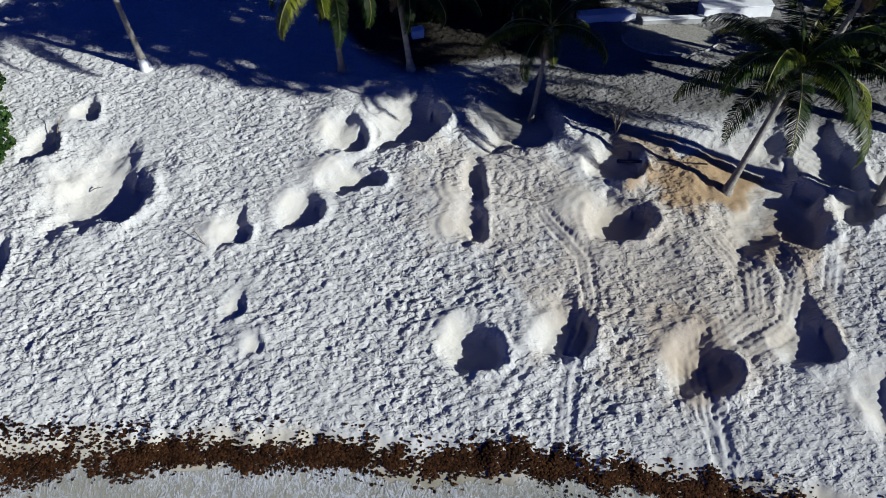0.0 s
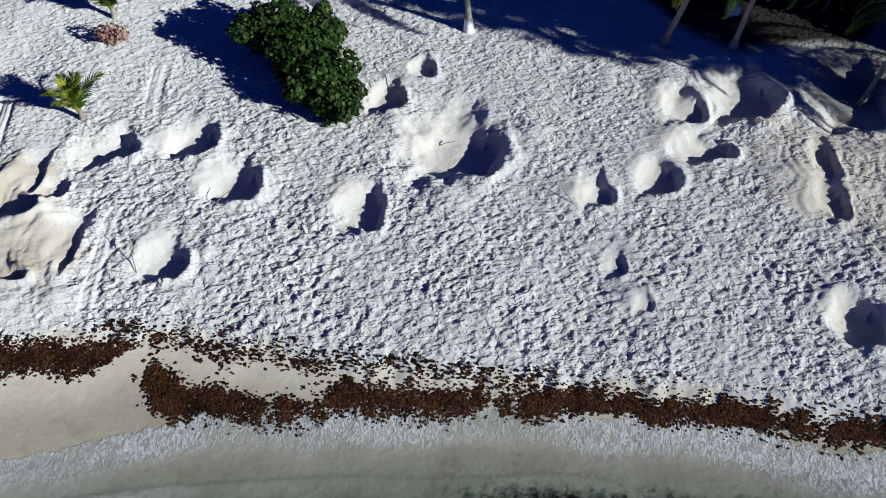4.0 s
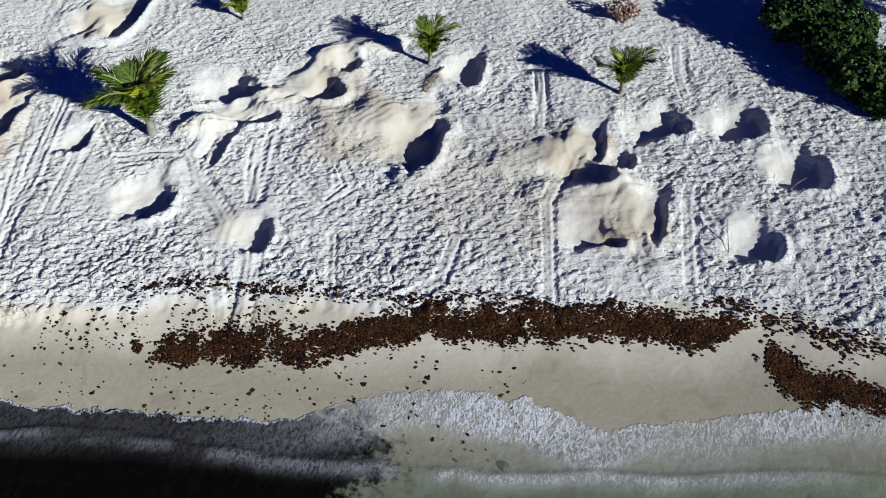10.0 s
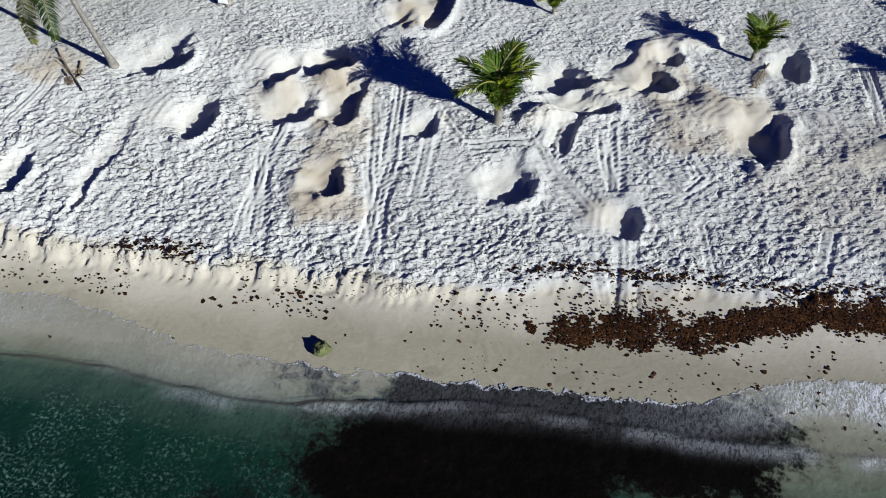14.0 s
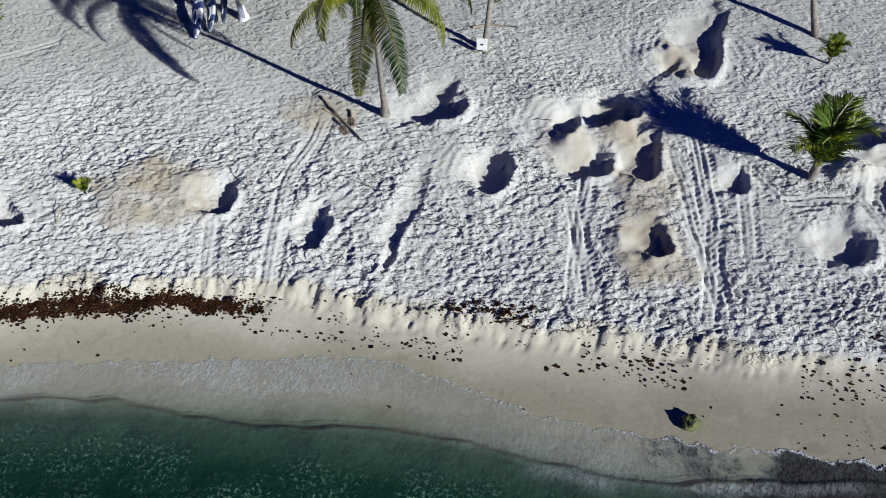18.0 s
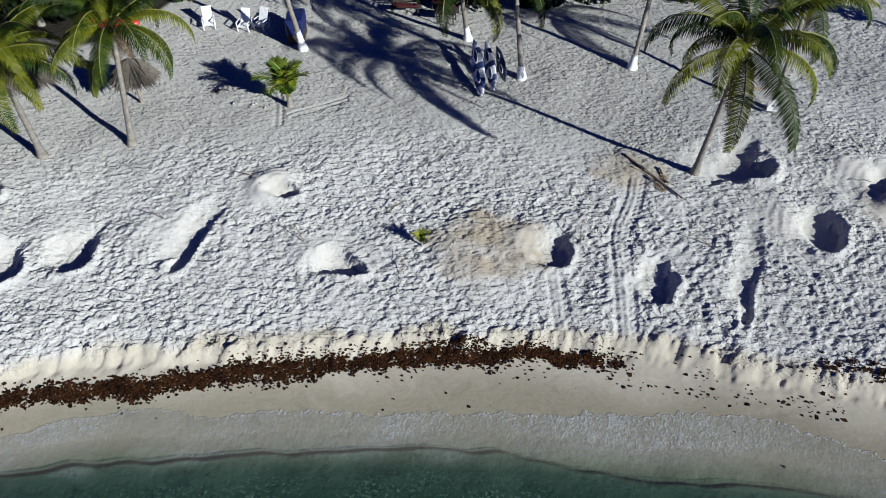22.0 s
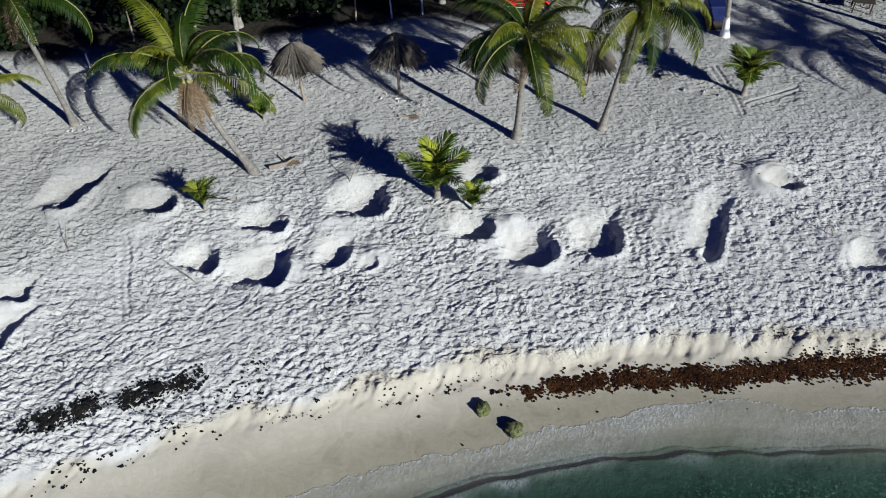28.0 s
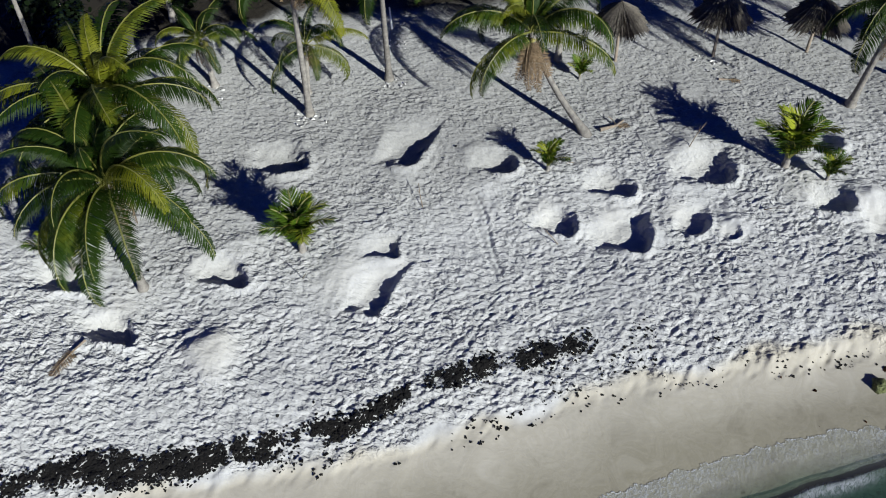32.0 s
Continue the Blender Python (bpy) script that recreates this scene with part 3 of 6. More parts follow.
for row in (
    (-55.6, 17.7, 0.79, 0.72, -55.8, 18.6, 0.56),
    (-57.1, 20.2, 0.44, 1.07, -58.4, 20.7, 1.19),
    (-59.8, 16.1, 0.74, 1.24, -61.7, 16.1, 1.26),
    (-62.7, 11.7, 0.28, 1.95, -62.9, 11.6, 0.31),
    (-63, 19.7, 1.01, 0.9, -63.7, 20.1, 0.87),
    (-66.1, 11.2, 0.59, 0.83, -66.7, 11.8, 0.46),
    (-70.5, 11.7, 0.6, 0.88, -72.1, 12.1, 0.84),
    (-78.9, 8.5, 0.89, 0.48, -79.8, 9, 1.07),
    (-83.2, 11.9, 0.71, 0.45, -84.3, 12.1, 1.28),
    (-85.8, 7.6, 0.45, 1.37, -86.7, 8.8, 0.79),
    (-90.1, 5.6, 0.74, 1, -91.6, 6.2, 1.11),
    (-92.6, 4.2, 0.74, 0.79, -93.6, 4.6, 0.94),
):
    dig_pit(*row)
for row in (
    (-95.3, 4.4, 0.72, 0.58, -96.8, 4.7, 1.23),
    (-96.5, 7.7, 0.6, 0.62, -97.3, 8.2, 0.88),
    (-99, 1, 0.29, 0.3, -99.4, 1, 0.24),
    (-100.5, 4.3, 0.77, 0.88, -102.6, 5.2, 1.31),
    (-100.5, 0.9, 0.44, 0.63, -101.4, 1.3, 0.61),
    (-102.7, -1, 0.73, 0.76, -103.8, -0.2, 1.02),
    (-104.3, 1.6, 0.83, 0.51, -104.9, 1, 0.39),
    (-105.8, -1.4, 0.71, 0.56, -106.7, -1, 1.01),
    (-109.5, 0.8, 0.69, 0.61, -110.6, 1.2, 0.96),
    (-111.1, -8.1, 0.46, 0.89, -112.9, -8, 1.26),
    (-111.7, -5.8, 0.48, 0.38, -113.1, -7.1, 1.07),
    (-113.6, -0.1, 0.63, 0.97, -114.9, -0.1, 1.3),
):
    dig_pit(*row)
for row in (
    (-117.2, -9.5, 0.85, 0.53, -118.5, -9.5, 0.8),
    (-118.5, -3, 0.95, 0.66, -119.4, -2.7, 1.03),
    (-119.9, -13.7, 1.09, 0.53, -120.3, -12.9, 1.09),
    (-123.3, -12.4, 0.91, 0.61, -123.6, -12, 0.52),
):
    dig_pit(*row)
for width, line in (
    (0.75, ((7.7, 24.3), (9.1, 21.8), (9.2, 19.8), (8.2, 17.7), (7.4, 13.6))),
    (1.3, ((14.6, 23.0), (15.4, 21.2), (15.1, 19.2), (12.6, 17.4), (12.3, 15.0))),
    (1.0, ((16.6, 22.6), (16.9, 20.6), (16.2, 18.8), (14.2, 17.6))),
    (0.8, ((12.9, 15.9), (12.7, 13.3))),
    (0.65, ((-28.8, 21.8), (-29.6, 18.7), (-28.6, 13.6))),
    (1.1, ((-44.4, 19.9), (-44.7, 18.5), (-43.7, 17), (-41.8, 15.2))),
    (0.8, ((-44.5, 20.1), (-43, 21), (-41.3, 22.6))),
    (1, ((-40.5, 14.4), (-39.9, 11.2))),
    (0.6, ((-47.6, 17.5), (-44.9, 18.4))),
):
    press_track(width, line)
for width, line in (
    (0.7, ((-51.6, 16), (-50.1, 12.2))),
    (0.8, ((-42, 19.7), (-41.1, 16.4))),
    (0.5, ((-39.4, 17.5), (-38.2, 16.6), (-37.1, 18))),
    (0.7, ((-51.8, 21.2), (-50.8, 16), (-49.7, 11))),
    (0.8, ((-41.6, 20.5), (-41.1, 16.4))),
    (0.8, ((-55.7, 14.3), (-54.9, 10.9))),
    (1, ((-68, 17.5), (-68, 13.1), (-66.9, 8.2))),
    (0.8, ((-70.4, 10.7), (-69.2, 7.6))),
    (0.8, ((-55.7, 16.8), (-55.3, 10.3))),
):
    press_track(width, line)
for width, line in (
    (0.8, ((-52, 23.1), (-50.4, 15.9), (-50.2, 10.6))),
    (0.5, ((-49.5, 19.5), (-47.9, 17.8), (-45, 18.2))),
    (0.5, ((-87.8, 20.5), (-85.7, 16.6))),
    (0.5, ((-85.6, 17.5), (-83.2, 19.8))),
    (0.7, ((-31.1, 27), (-30.5, 23.1))),
    (0.7, ((-31.4, 28), (-30.5, 24.1))),
    (0.9, ((-52.4, 19.6), (-49.9, 11.7))),
    (0.8, ((-56.1, 15.5), (-54.5, 10.5))),
):
    press_track(width, line)
for width, line in (
    (0.6, ((-40.9, 18.9), (-39.8, 17.8), (-38.2, 17.0), (-37.6, 18.0), (-38.3, 19.2), (-39.9, 19.9))),
    (0.7, ((-41.6, 13.4), (-41.0, 12.4), (-40.5, 11.3))),
    (0.7, ((-24.0, 21.0), (-24.0, 18.2), (-23.6, 16.3))),
    (0.8, ((-25.0, 30.0), (-24.4, 26.3))),
    (0.6, ((-32.6, 16.4), (-33.0, 14.4), (-34.1, 13.4))),
    (0.5, ((-37.6, 15.7), (-36.9, 13.3))),
    (0.8, ((19.4, 22.9), (18.1, 20.1))),
    (0.9, ((12.5, 15.7), (12.8, 13.8), (13.2, 12.2))),
    (0.5, ((-110.0, -1.2), (-107.0, -5.0))),
    (0.8, ((-49.3, 19.5), (-49.2, 16.7), (-48.9, 14.2))),
):
    press_track(width, line)
for row in (
    (14.4, 26.0, 3.0, 1.8, 1.0), (13.0, 21.5, 6.5, 6.0, 0.28), (6.0, 25.5, 4.0, 4.5, 0.2), (12.5, 18.0, 1.8, 2.6, 0.45), (17, 22.5, 1.6, 2.2, 0.5), (12.6, 28.2, 1.6, 1.0, 0.6),
    (-26.6, 18.6, 2.6, 2.0, 0.9), (-28.6, 21.8, 2.0, 1.7, 0.85), (-37.4, 21.6, 3.2, 2.6, 0.75), (-40.2, 24.0, 1.8, 2.2, 0.75), (-31.5, 19.5, 5.0, 4.0, 0.38),
    (-53.4, 16.6, 1.5, 3.8, 0.9), (-54.8, 20.8, 1.7, 1.6, 0.95), (-52.6, 13.2, 1.6, 1.9, 0.85), (-52.6, 26.4, 1.5, 1.8, 0.9), (-57.2, 18.6, 1.3, 1.6, 0.6),
    (-73.2, 11.3, 2.7, 2.2, 1.0), (-68.2, 18.0, 1.8, 1.6, 0.95), (-42.0, 22.6, 2.2, 0.8, 0.45), (-41.6, 15.2, 0.8, 0.8, 0.4),
):
    damp_patch(*row)
mound(-115.7, -12.8, 1.45, 0.38)
for x, y in ((-54.7, 20.9), (-56.6, 18.9), (-52.6, 26.6)):
    mound(x, y, 1.0, 0.30)
mound(-83.8, 12.4, 1.3, 0.26)


def tread(count, seed, size, deep, low, high, along):
    """Footprints pressed at random between two lines of the beach."""
    r = np.random.RandomState(seed)
    i = r.randint(FINE_X + 8, FINE_X + len(np.arange(-136.0, 30.0, CELL)) - 8, count)
    j = np.searchsorted(GV, r.uniform(low, high, count))
    turn = np.where(r.rand(count) < along, r.normal(0.15, 0.35, count), r.uniform(0, math.pi, count))
    turn += np.arctan(crest(GX[i] + 0.5) - crest(GX[i] - 0.5))
    long, wide = size * r.uniform(0.75, 1.35, count), size * r.uniform(0.38, 0.6, count)
    depth = deep * r.uniform(0.4, 1.2, count) * trodden[i, j]
    n = int(math.ceil(size * 1.5 / CELL))
    slope = crest(GX[i] + 0.5) - crest(GX[i] - 0.5)
    c, s = np.cos(turn), np.sin(turn)
    for a in range(-n, n + 1):
        for b in range(-n, n + 1):
            dx, dy = a * CELL, b * CELL + slope * a * CELL
            q = ((dx * c + dy * s) / long) ** 2 * 4 + ((dy * c - dx * s) / wide) ** 2 * 4
            np.add.at(Z, (i + a, j + b), -depth * (1 - 0.62 * q) * np.exp(-0.75 * q))


trodden *= (0.92 + 0.28 * value_noise(X, Y, 3.2, 17) + 0.25 * value_noise(X, Y, 1.3, 43)) * (1 - 0.15 * step(-32, -24, X)) * (1 - 0.22 * step(-60, -55, X) * (1 - step(-28, -23, X)) * step(1.5, 4, D))
for size, high, seed in ((0.30, 0.031, 61), (0.20, 0.023, 62)):
    swell_of = value_noise(0.8 * X + 0.12 * Y, 1.4 * (Y - 0.15 * X) + 0.12 * value_noise(X, Y, 0.5, seed + 5), size, seed) + 0.4 * value_noise(X, Y, 0.45 * size, seed + 9)
    Z += high * trodden * (1 - 0.35 * step(8, 15, D)) * (2 * step(-0.35, 0.35, swell_of) - 1) * near
tread(30000, 11, 0.27, 0.055, -0.2, 7.5, 0.6)
tread(26000, 13, 0.22, 0.040, 5.0, 13.0, 0.3)
tread(60000, 12, 0.19, 0.030, 10.0, 27.5, 0.3)
tread(40000, 14, 0.17, 0.035, 0.0, 16.0, 0.2)

beach = step(-0.15, 0.5, -D + 0.4 * value_noise(X, Y, 1.4, 10) + 0.4 * step(-102, -96, X) * (1 - step(-50, -44, X)))
spanned = (crest(GX) - water_edge(GX))[:, None]
wet = step(0.18, 0.7, (crest(GX)[:, None] - Y) / spanned + 0.12 * value_noise(X, Y, 2.5, 11)) * (D < 0)
# the grove's shade and its dark ground, painted together as near-black sand
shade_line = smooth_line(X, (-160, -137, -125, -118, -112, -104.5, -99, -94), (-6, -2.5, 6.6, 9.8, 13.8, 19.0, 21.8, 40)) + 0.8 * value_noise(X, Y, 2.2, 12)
humus_shade = step(0, 1.2, Y - shade_line)
humus_shade = np.maximum(humus_shade, step(0, 1.5, Y - smooth_line(X, (-8, -2, 2, 5, 8, 11, 14, 30), (48, 36.5, 33.4, 32.8, 33.6, 36, 38.5, 37)) + 0.8 * value_noise(X, Y, 2.0, 13)))
# right end: darker ground with some tree shade painted in
humus_shade = np.maximum(humus_shade, 0.62 * step(28.6, 31.0, Y + 1.3 * value_noise(X, Y, 2.0, 25)) * step(3.5, 8, X) * (0.9 + 0.3 * value_noise(X, Y, 1.1, 26)))
# grey inland sand; at the right end dim tree shade is painted in too
soil_shade = np.clip(0.9 * step(8, 15, D + 2.0 * value_noise(X, Y, 4.0, 23)) * (1 - step(-70, -56, X)) + 0.5 * step(15, 20, D + 1.5 * value_noise(X, Y, 4.0, 24)) * step(-70, -56, X) * (1 - step(-40, -30, X)) + 0.85 * step(28.5, 31.5, Y + value_noise(X, Y, 2.0, 25)) * step(4, 9, X), 0, 1)
litter = 0.5 * step(-0.4, 0.0, D) * (1 - step(0.2, 1.2, D)) * step(-90, -84, X) * (1 - step(-81, -76, X))


def sheet(name, gx, x, y, z, mat, layers):
    """One mesh over a grid, with its layers as attributes."""
    n, m = x.shape
    me = bpy.data.meshes.new(name)
    me.vertices.add(n * m)
    me.vertices.foreach_set("co", np.stack([x, y, z], -1).astype(np.float32).ravel())
    k = np.arange(n * m).reshape(n, m)
    quads = np.stack([k[:-1, :-1], k[1:, :-1], k[1:, 1:], k[:-1, 1:]], -1).reshape(-1, 4)
    me.loops.add(quads.size)
    me.loops.foreach_set("vertex_index", quads.ravel().astype(np.int32))
    me.polygons.add(len(quads))
    me.polygons.foreach_set("loop_start", np.arange(0, quads.size, 4, dtype=np.int32))
    me.polygons.foreach_set("use_smooth", np.ones(len(quads), dtype=bool))
    me.update(calc_edges=True)
    for key, values in layers.items():
        me.attributes.new(key, "FLOAT", "POINT").data.foreach_set("value", values.astype(np.float32).ravel())
    me.materials.append(mat)
    return new(name, me)


ground = sheet("ground", GX, X, Y, Z, SAND, {"trodden": trodden, "fresh": fresh, "damp": damp, "rust": rust, "beach": beach, "wet": wet, "litter": np.clip(litter, 0, 1), "humus_shade": humus_shade, "soil_shade": soil_shade})
tagged(ground, "white coral sand beach, trampled and dug into turtle nesting pits", "beach", kind="structure")


def ground_z(x, y):
    """The beach's height at a place of the finely laid part."""
    i = int(np.clip(np.searchsorted(GX, x), 0, len(GX) - 1))
    j = int(np.clip(np.searchsorted(GV, y - float(crest(np.array([x]))[0])), 0, len(GV) - 1))
    return float(Z[i, j])


def ground_many(x, y):
    v = y - crest(x)
    i = np.clip(np.searchsorted(GX, x), 0, len(GX) - 1)
    j = np.clip(np.searchsorted(GV, v), 1, len(GV) - 1)
    s = np.clip((v - GV[j - 1]) / (GV[j] - GV[j - 1]), 0, 1)
    return Z[i, j - 1] * (1 - s) + Z[i, j] * s


# the sea
wx = spread(-136.0, 30.0, 0.2, 2500)
wv = spread(-13.0, 3.0, 0.25, 2500)
wv = np.unique(np.concatenate([wv[wv < -4.05], np.arange(-4.0, 2.6, 0.08), wv[(wv > 2.65) & (wv < 4.5)]]))
SX, SV = np.meshgrid(wx, wv, indexing="ij")
SY = SV + water_edge(wx)[:, None]
floor_z, _ = lay(SX, SY)
reach = smooth_line(SX, (-120, -100, -93, -84, -70, -60, -53, -47, -38, -33, -28, -24, -17, -8, 10), (1.4, 1.3, 0.7, 0.8, 1.0, 1.1, 0.2, -0.2, 0.0, 1.4, 0.7, 0.2, 0.9, 1.3, 1.0))
reach = reach + 0.75 * np.abs(value_noise(SX, SX * 0, 5.5, 21)) - 0.35 + 0.16 * value_noise(SX, SX * 0, 1.4, 22)
lag = SV - reach                         # metres inland of the wave's front
roll = SV + 1.35 + 0.55 * value_noise(SX, SX * 0, 6.0, 33) + 0.12 * value_noise(SX, SX * 0, 0.9, 34)
swell = (0.13 - 0.07 * step(-52, -42, SX)) * step(0.07, -0.10, roll) * np.exp(-np.maximum(-roll, 0) / 0.9) + 0.05 * np.exp(-((SV + 5.5 + value_noise(SX, SY, 5.0, 24)) / 0.7) ** 2)
SZ = SEA + swell * (SX > -136) * (SX < 30) + 0.03 * value_noise(SX, SY, 1.3, 24)
SZ = np.where(lag < 0.5, np.maximum(SZ, floor_z + 0.025), np.minimum(SZ, floor_z - 0.3))
bar = smooth_line(SX, (-62, -55, -40, -34), (1.0, 1.0, 0.85, 0.5))
depth = np.clip((SEA - floor_z) / 1.6, 0, 1) * bar + 0.05 * step(0.1, -0.3, roll) * (1 - step(-40, -34, SX))
lather = smooth_line(SX, (-120, -90, -83, -62, -52, -46, -38, -34, -20, 20), (0.75, 0.65, 0.6, 0.65, 0.55, 0.35, 0.45, 0.95, 0.95, 0.9))
foam = lather * step(-2.2, -0.9, lag + 0.5 * value_noise(SX, SY, 2.6, 25)) * (0.72 + 0.28 * value_noise(SX, SY, 3.0, 29))
crested = smooth_line(SX, (-100, -92, -84, -56, -50, -34, -22, -14), (0.6, 0.5, 0.12, 0.12, 0.5, 0.75, 0.6, 0.1))
foam = np.maximum(foam, crested * np.exp(-((roll + 0.28) / 0.30) ** 2) * step(-0.6, 0.2, value_noise(SX, SY, 1.5, 35)))
foam = np.clip(foam, 0, 1) * (SX > -136)
# where the painted sparkle flecks lie
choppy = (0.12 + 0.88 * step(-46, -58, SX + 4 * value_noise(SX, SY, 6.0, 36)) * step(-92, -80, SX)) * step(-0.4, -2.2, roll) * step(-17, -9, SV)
slick = np.zeros_like(SX)
for sx, sy, srx, sry, dense in ((-42.5, 2.2, 8.0, 3.0, 1), (-43.5, 4.4, 6.0, 3.6, 1), (-45.5, -1.5, 6.0, 3.0, 1), (-2.0, 10.4, 7.0, 1.2, 0.42), (6.0, 8.8, 7.0, 1.8, 0.5), (-38, -3, 9, 4, 1), (-42.3, 6.4, 7.2, 3.1, 1)):
    sq = np.hypot((SX - sx) / srx, (SY - sy) / sry) + 0.35 * value_noise(SX, SY, 3.0, 27) + 0.15 * value_noise(SX, SY, 1.1, 28)
    slick = np.maximum(slick, dense * (1 - step(0.3, 1.45, sq)))
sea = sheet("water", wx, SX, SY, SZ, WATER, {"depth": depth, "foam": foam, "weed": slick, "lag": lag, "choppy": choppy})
tagged(sea, "shallow green sea with lacy foam along the shore", "sea", kind="structure")


# ---- seaweed ----
def clumps(name, places, sizes, mat, label, seed):
    """Crinkled tufts of weed, all in one mesh."""
    r = np.random.RandomState(seed)
    n, k = len(places), 5
    ang = np.linspace(0, 2 * math.pi, k, endpoint=False)[None] + r.uniform(0, 6.28, (n, 1)) + r.normal(0, 0.25, (n, k))
    rad = sizes[:, None] * r.uniform(0.35, 1.25, (n, k))
    rim = np.stack([places[:, 0:1] + rad * np.cos(ang), places[:, 1:2] + rad * np.sin(ang), places[:, 2:3] + sizes[:, None] * r.uniform(-0.12, 0.35, (n, k))], -1)
    top = places + np.stack([np.zeros(n), np.zeros(n), sizes * r.uniform(0.25, 0.7, n)], -1)
    verts = np.concatenate([top[:, None], rim], 1).reshape(-1, 3)
    base = (np.arange(n) * (k + 1))[:, None]
    a = np.arange(k)[None]
    tris = np.stack([np.broadcast_to(base, (n, k)), base + 1 + a, base + 1 + (a + 1) % k], -1).reshape(-1, 3)
    me = bpy.data.meshes.new(name)
    me.vertices.add(len(verts))
    me.vertices.foreach_set("co", verts.astype(np.float32).ravel())
    me.loops.add(tris.size)
    me.loops.foreach_set("vertex_index", tris.ravel().astype(np.int32))
    me.polygons.add(len(tris))
    me.polygons.foreach_set("loop_start", np.arange(0, tris.size, 3, dtype=np.int32))
    me.update(calc_edges=True)
    me.materials.append(mat)
    return tagged(new(name, me), label, "seaweed", kind="stuff")


def band(xs, tops, lows, per_metre, seed, ragged=0.35, tapered=True, gaps=-0.8):
    """Places between an upper and a lower line, thinning out at both."""
    r = np.random.RandomState(seed)
    n = int((max(xs) - min(xs)) * per_metre)
    x = r.uniform(min(xs), max(xs), n)
    top, low = smooth_line(x, xs, tops), smooth_line(x, xs, lows)
    s = r.beta(1.3, 1.3, n) * 1.2 - 0.1
    y = low + (top - low) * s + ragged * value_noise(x, x * 0, 0.9, seed) + r.normal(0, 0.16, n)
    end = np.minimum(x - min(xs), max(xs) - x)
    thin = (1 - step(0.0, 2.6, end)) if tapered else 0.0
    keep = r.normal(0, 0.3, n) + value_noise(0.8 * x + 0.6 * y, 0.8 * y - 0.6 * x, 0.4, seed + 1) + 0.6 * value_noise(x, y, 1.7, seed + 2) > np.where(np.abs(s - 0.5) > 0.36, max(0.05, gaps), gaps) + 2.1 * thin
    x, y = x[keep], y[keep]
    return np.stack([x, y, ground_many(x, y) + 0.01], -1)


drift = np.concatenate([
    band((-20.6, -17, -11.5, -5.8, 0, 5.8, 9.5, 13, 18), (13.95, 13.6, 14.15, 14.3, 14.4, 14.05, 13.45, 12.65, 11.3), (12.9, 12.7, 13.3, 13.65, 13.9, 13.3, 12.85, 12.1, 10.7), 760, 31, 0.35, False),
    band((-43.6, -41.5, -36.5, -34.4, -31.6, -27.6, -24, -20.6), (9.9, 10.5, 11.8, 12.6, 13.4, 14.35, 15.0, 15.1), (9.2, 9.4, 10.6, 11.6, 12.5, 13.2, 14.0, 13.6), 800, 32, 0.4),
    band((-21.0, -20.2, -19.4), (14.6, 14.2, 13.8), (13.4, 12.9, 12.5), 900, 39, 0.2, False),
    band((-92.4, -89.2, -85.6, -82.2, -78.4, -74.4, -70, -66), (-2.5, -0.7, 0.95, 2.6, 4.4, 5.9, 7.2, 7.9), (-2.9, -1.3, 0.3, 1.8, 3.4, 5.1, 6.7, 7.5), 560, 33, 0.2),
    band((-24, -19, -14, -9, -5), (16.1, 15.6, 15.2, 15.0, 15.0), (15.5, 15.0, 14.6, 14.5, 14.6), 110, 35, 0.25),
    band((-46, -42, -39, -36, -33, -28), (11.6, 12.5, 13.2, 13.6, 13.9, 14.6), (11.2, 12.1, 12.8, 13.2, 13.5, 14.2), 70, 36, 0.25),
    band((-62, -58.6, -55.0), (9.2, 9.5, 9.8), (8.7, 9.0, 9.4), 120, 34, 0.2),
])
clumps("sargassum_drift", drift, np.random.RandomState(41).uniform(0.032, 0.095, len(drift)), WEED, "rust-brown band of sargassum washed up on the sand", 42)


def sprinkle(x0, x1, low, high, per_metre, seed, patchy=0.0):
    """Single tufts strewn between two distances from the crest."""
    r = np.random.RandomState(seed)
    n = int((x1 - x0) * per_metre)
    x = r.uniform(x0, x1, n)
    y = crest(x) + r.uniform(low, high, n) * np.sqrt(1 + (crest(x + 0.5) - crest(x - 0.5)) ** 2)
    keep = value_noise(x, y, 1.3, seed) > patchy
    x, y = x[keep], y[keep]
    return np.stack([x, y, ground_many(x, y) + 0.005], -1)


strewn = np.concatenate([
    sprinkle(-45, 18, -1.5, 0.3, 62, 51, 0.0), sprinkle(-68, -43, -1.7, -0.1, 34, 52), sprinkle(-98, -60, -1.8, -0.6, 18, 53, 0.0),
    sprinkle(-47, -29, -5.5, -1.9, 24, 54, 0.1), sprinkle(-70, -44, -4.5, -1.5, 0.8, 55), sprinkle(-95, -68, -3.2, -1.5, 1.0, 56),
])
clumps("strewn_sargassum", strewn, np.random.RandomState(43).uniform(0.02, 0.085, len(strewn)) * np.random.RandomState(44).uniform(0.6, 1.5, len(strewn)), WEED, "scattered tufts of brown weed on damp sand", 45)
rot_x, rot_y = (-123, -117.3, -114.6, -111.4, -109.9, -108.6, -106.8, -105.5, -104, -102.4), (-22.3, -18.9, -17.4, -15.2, -13.8, -12.1, -10.0, -8.8, -7.7, -6.7)
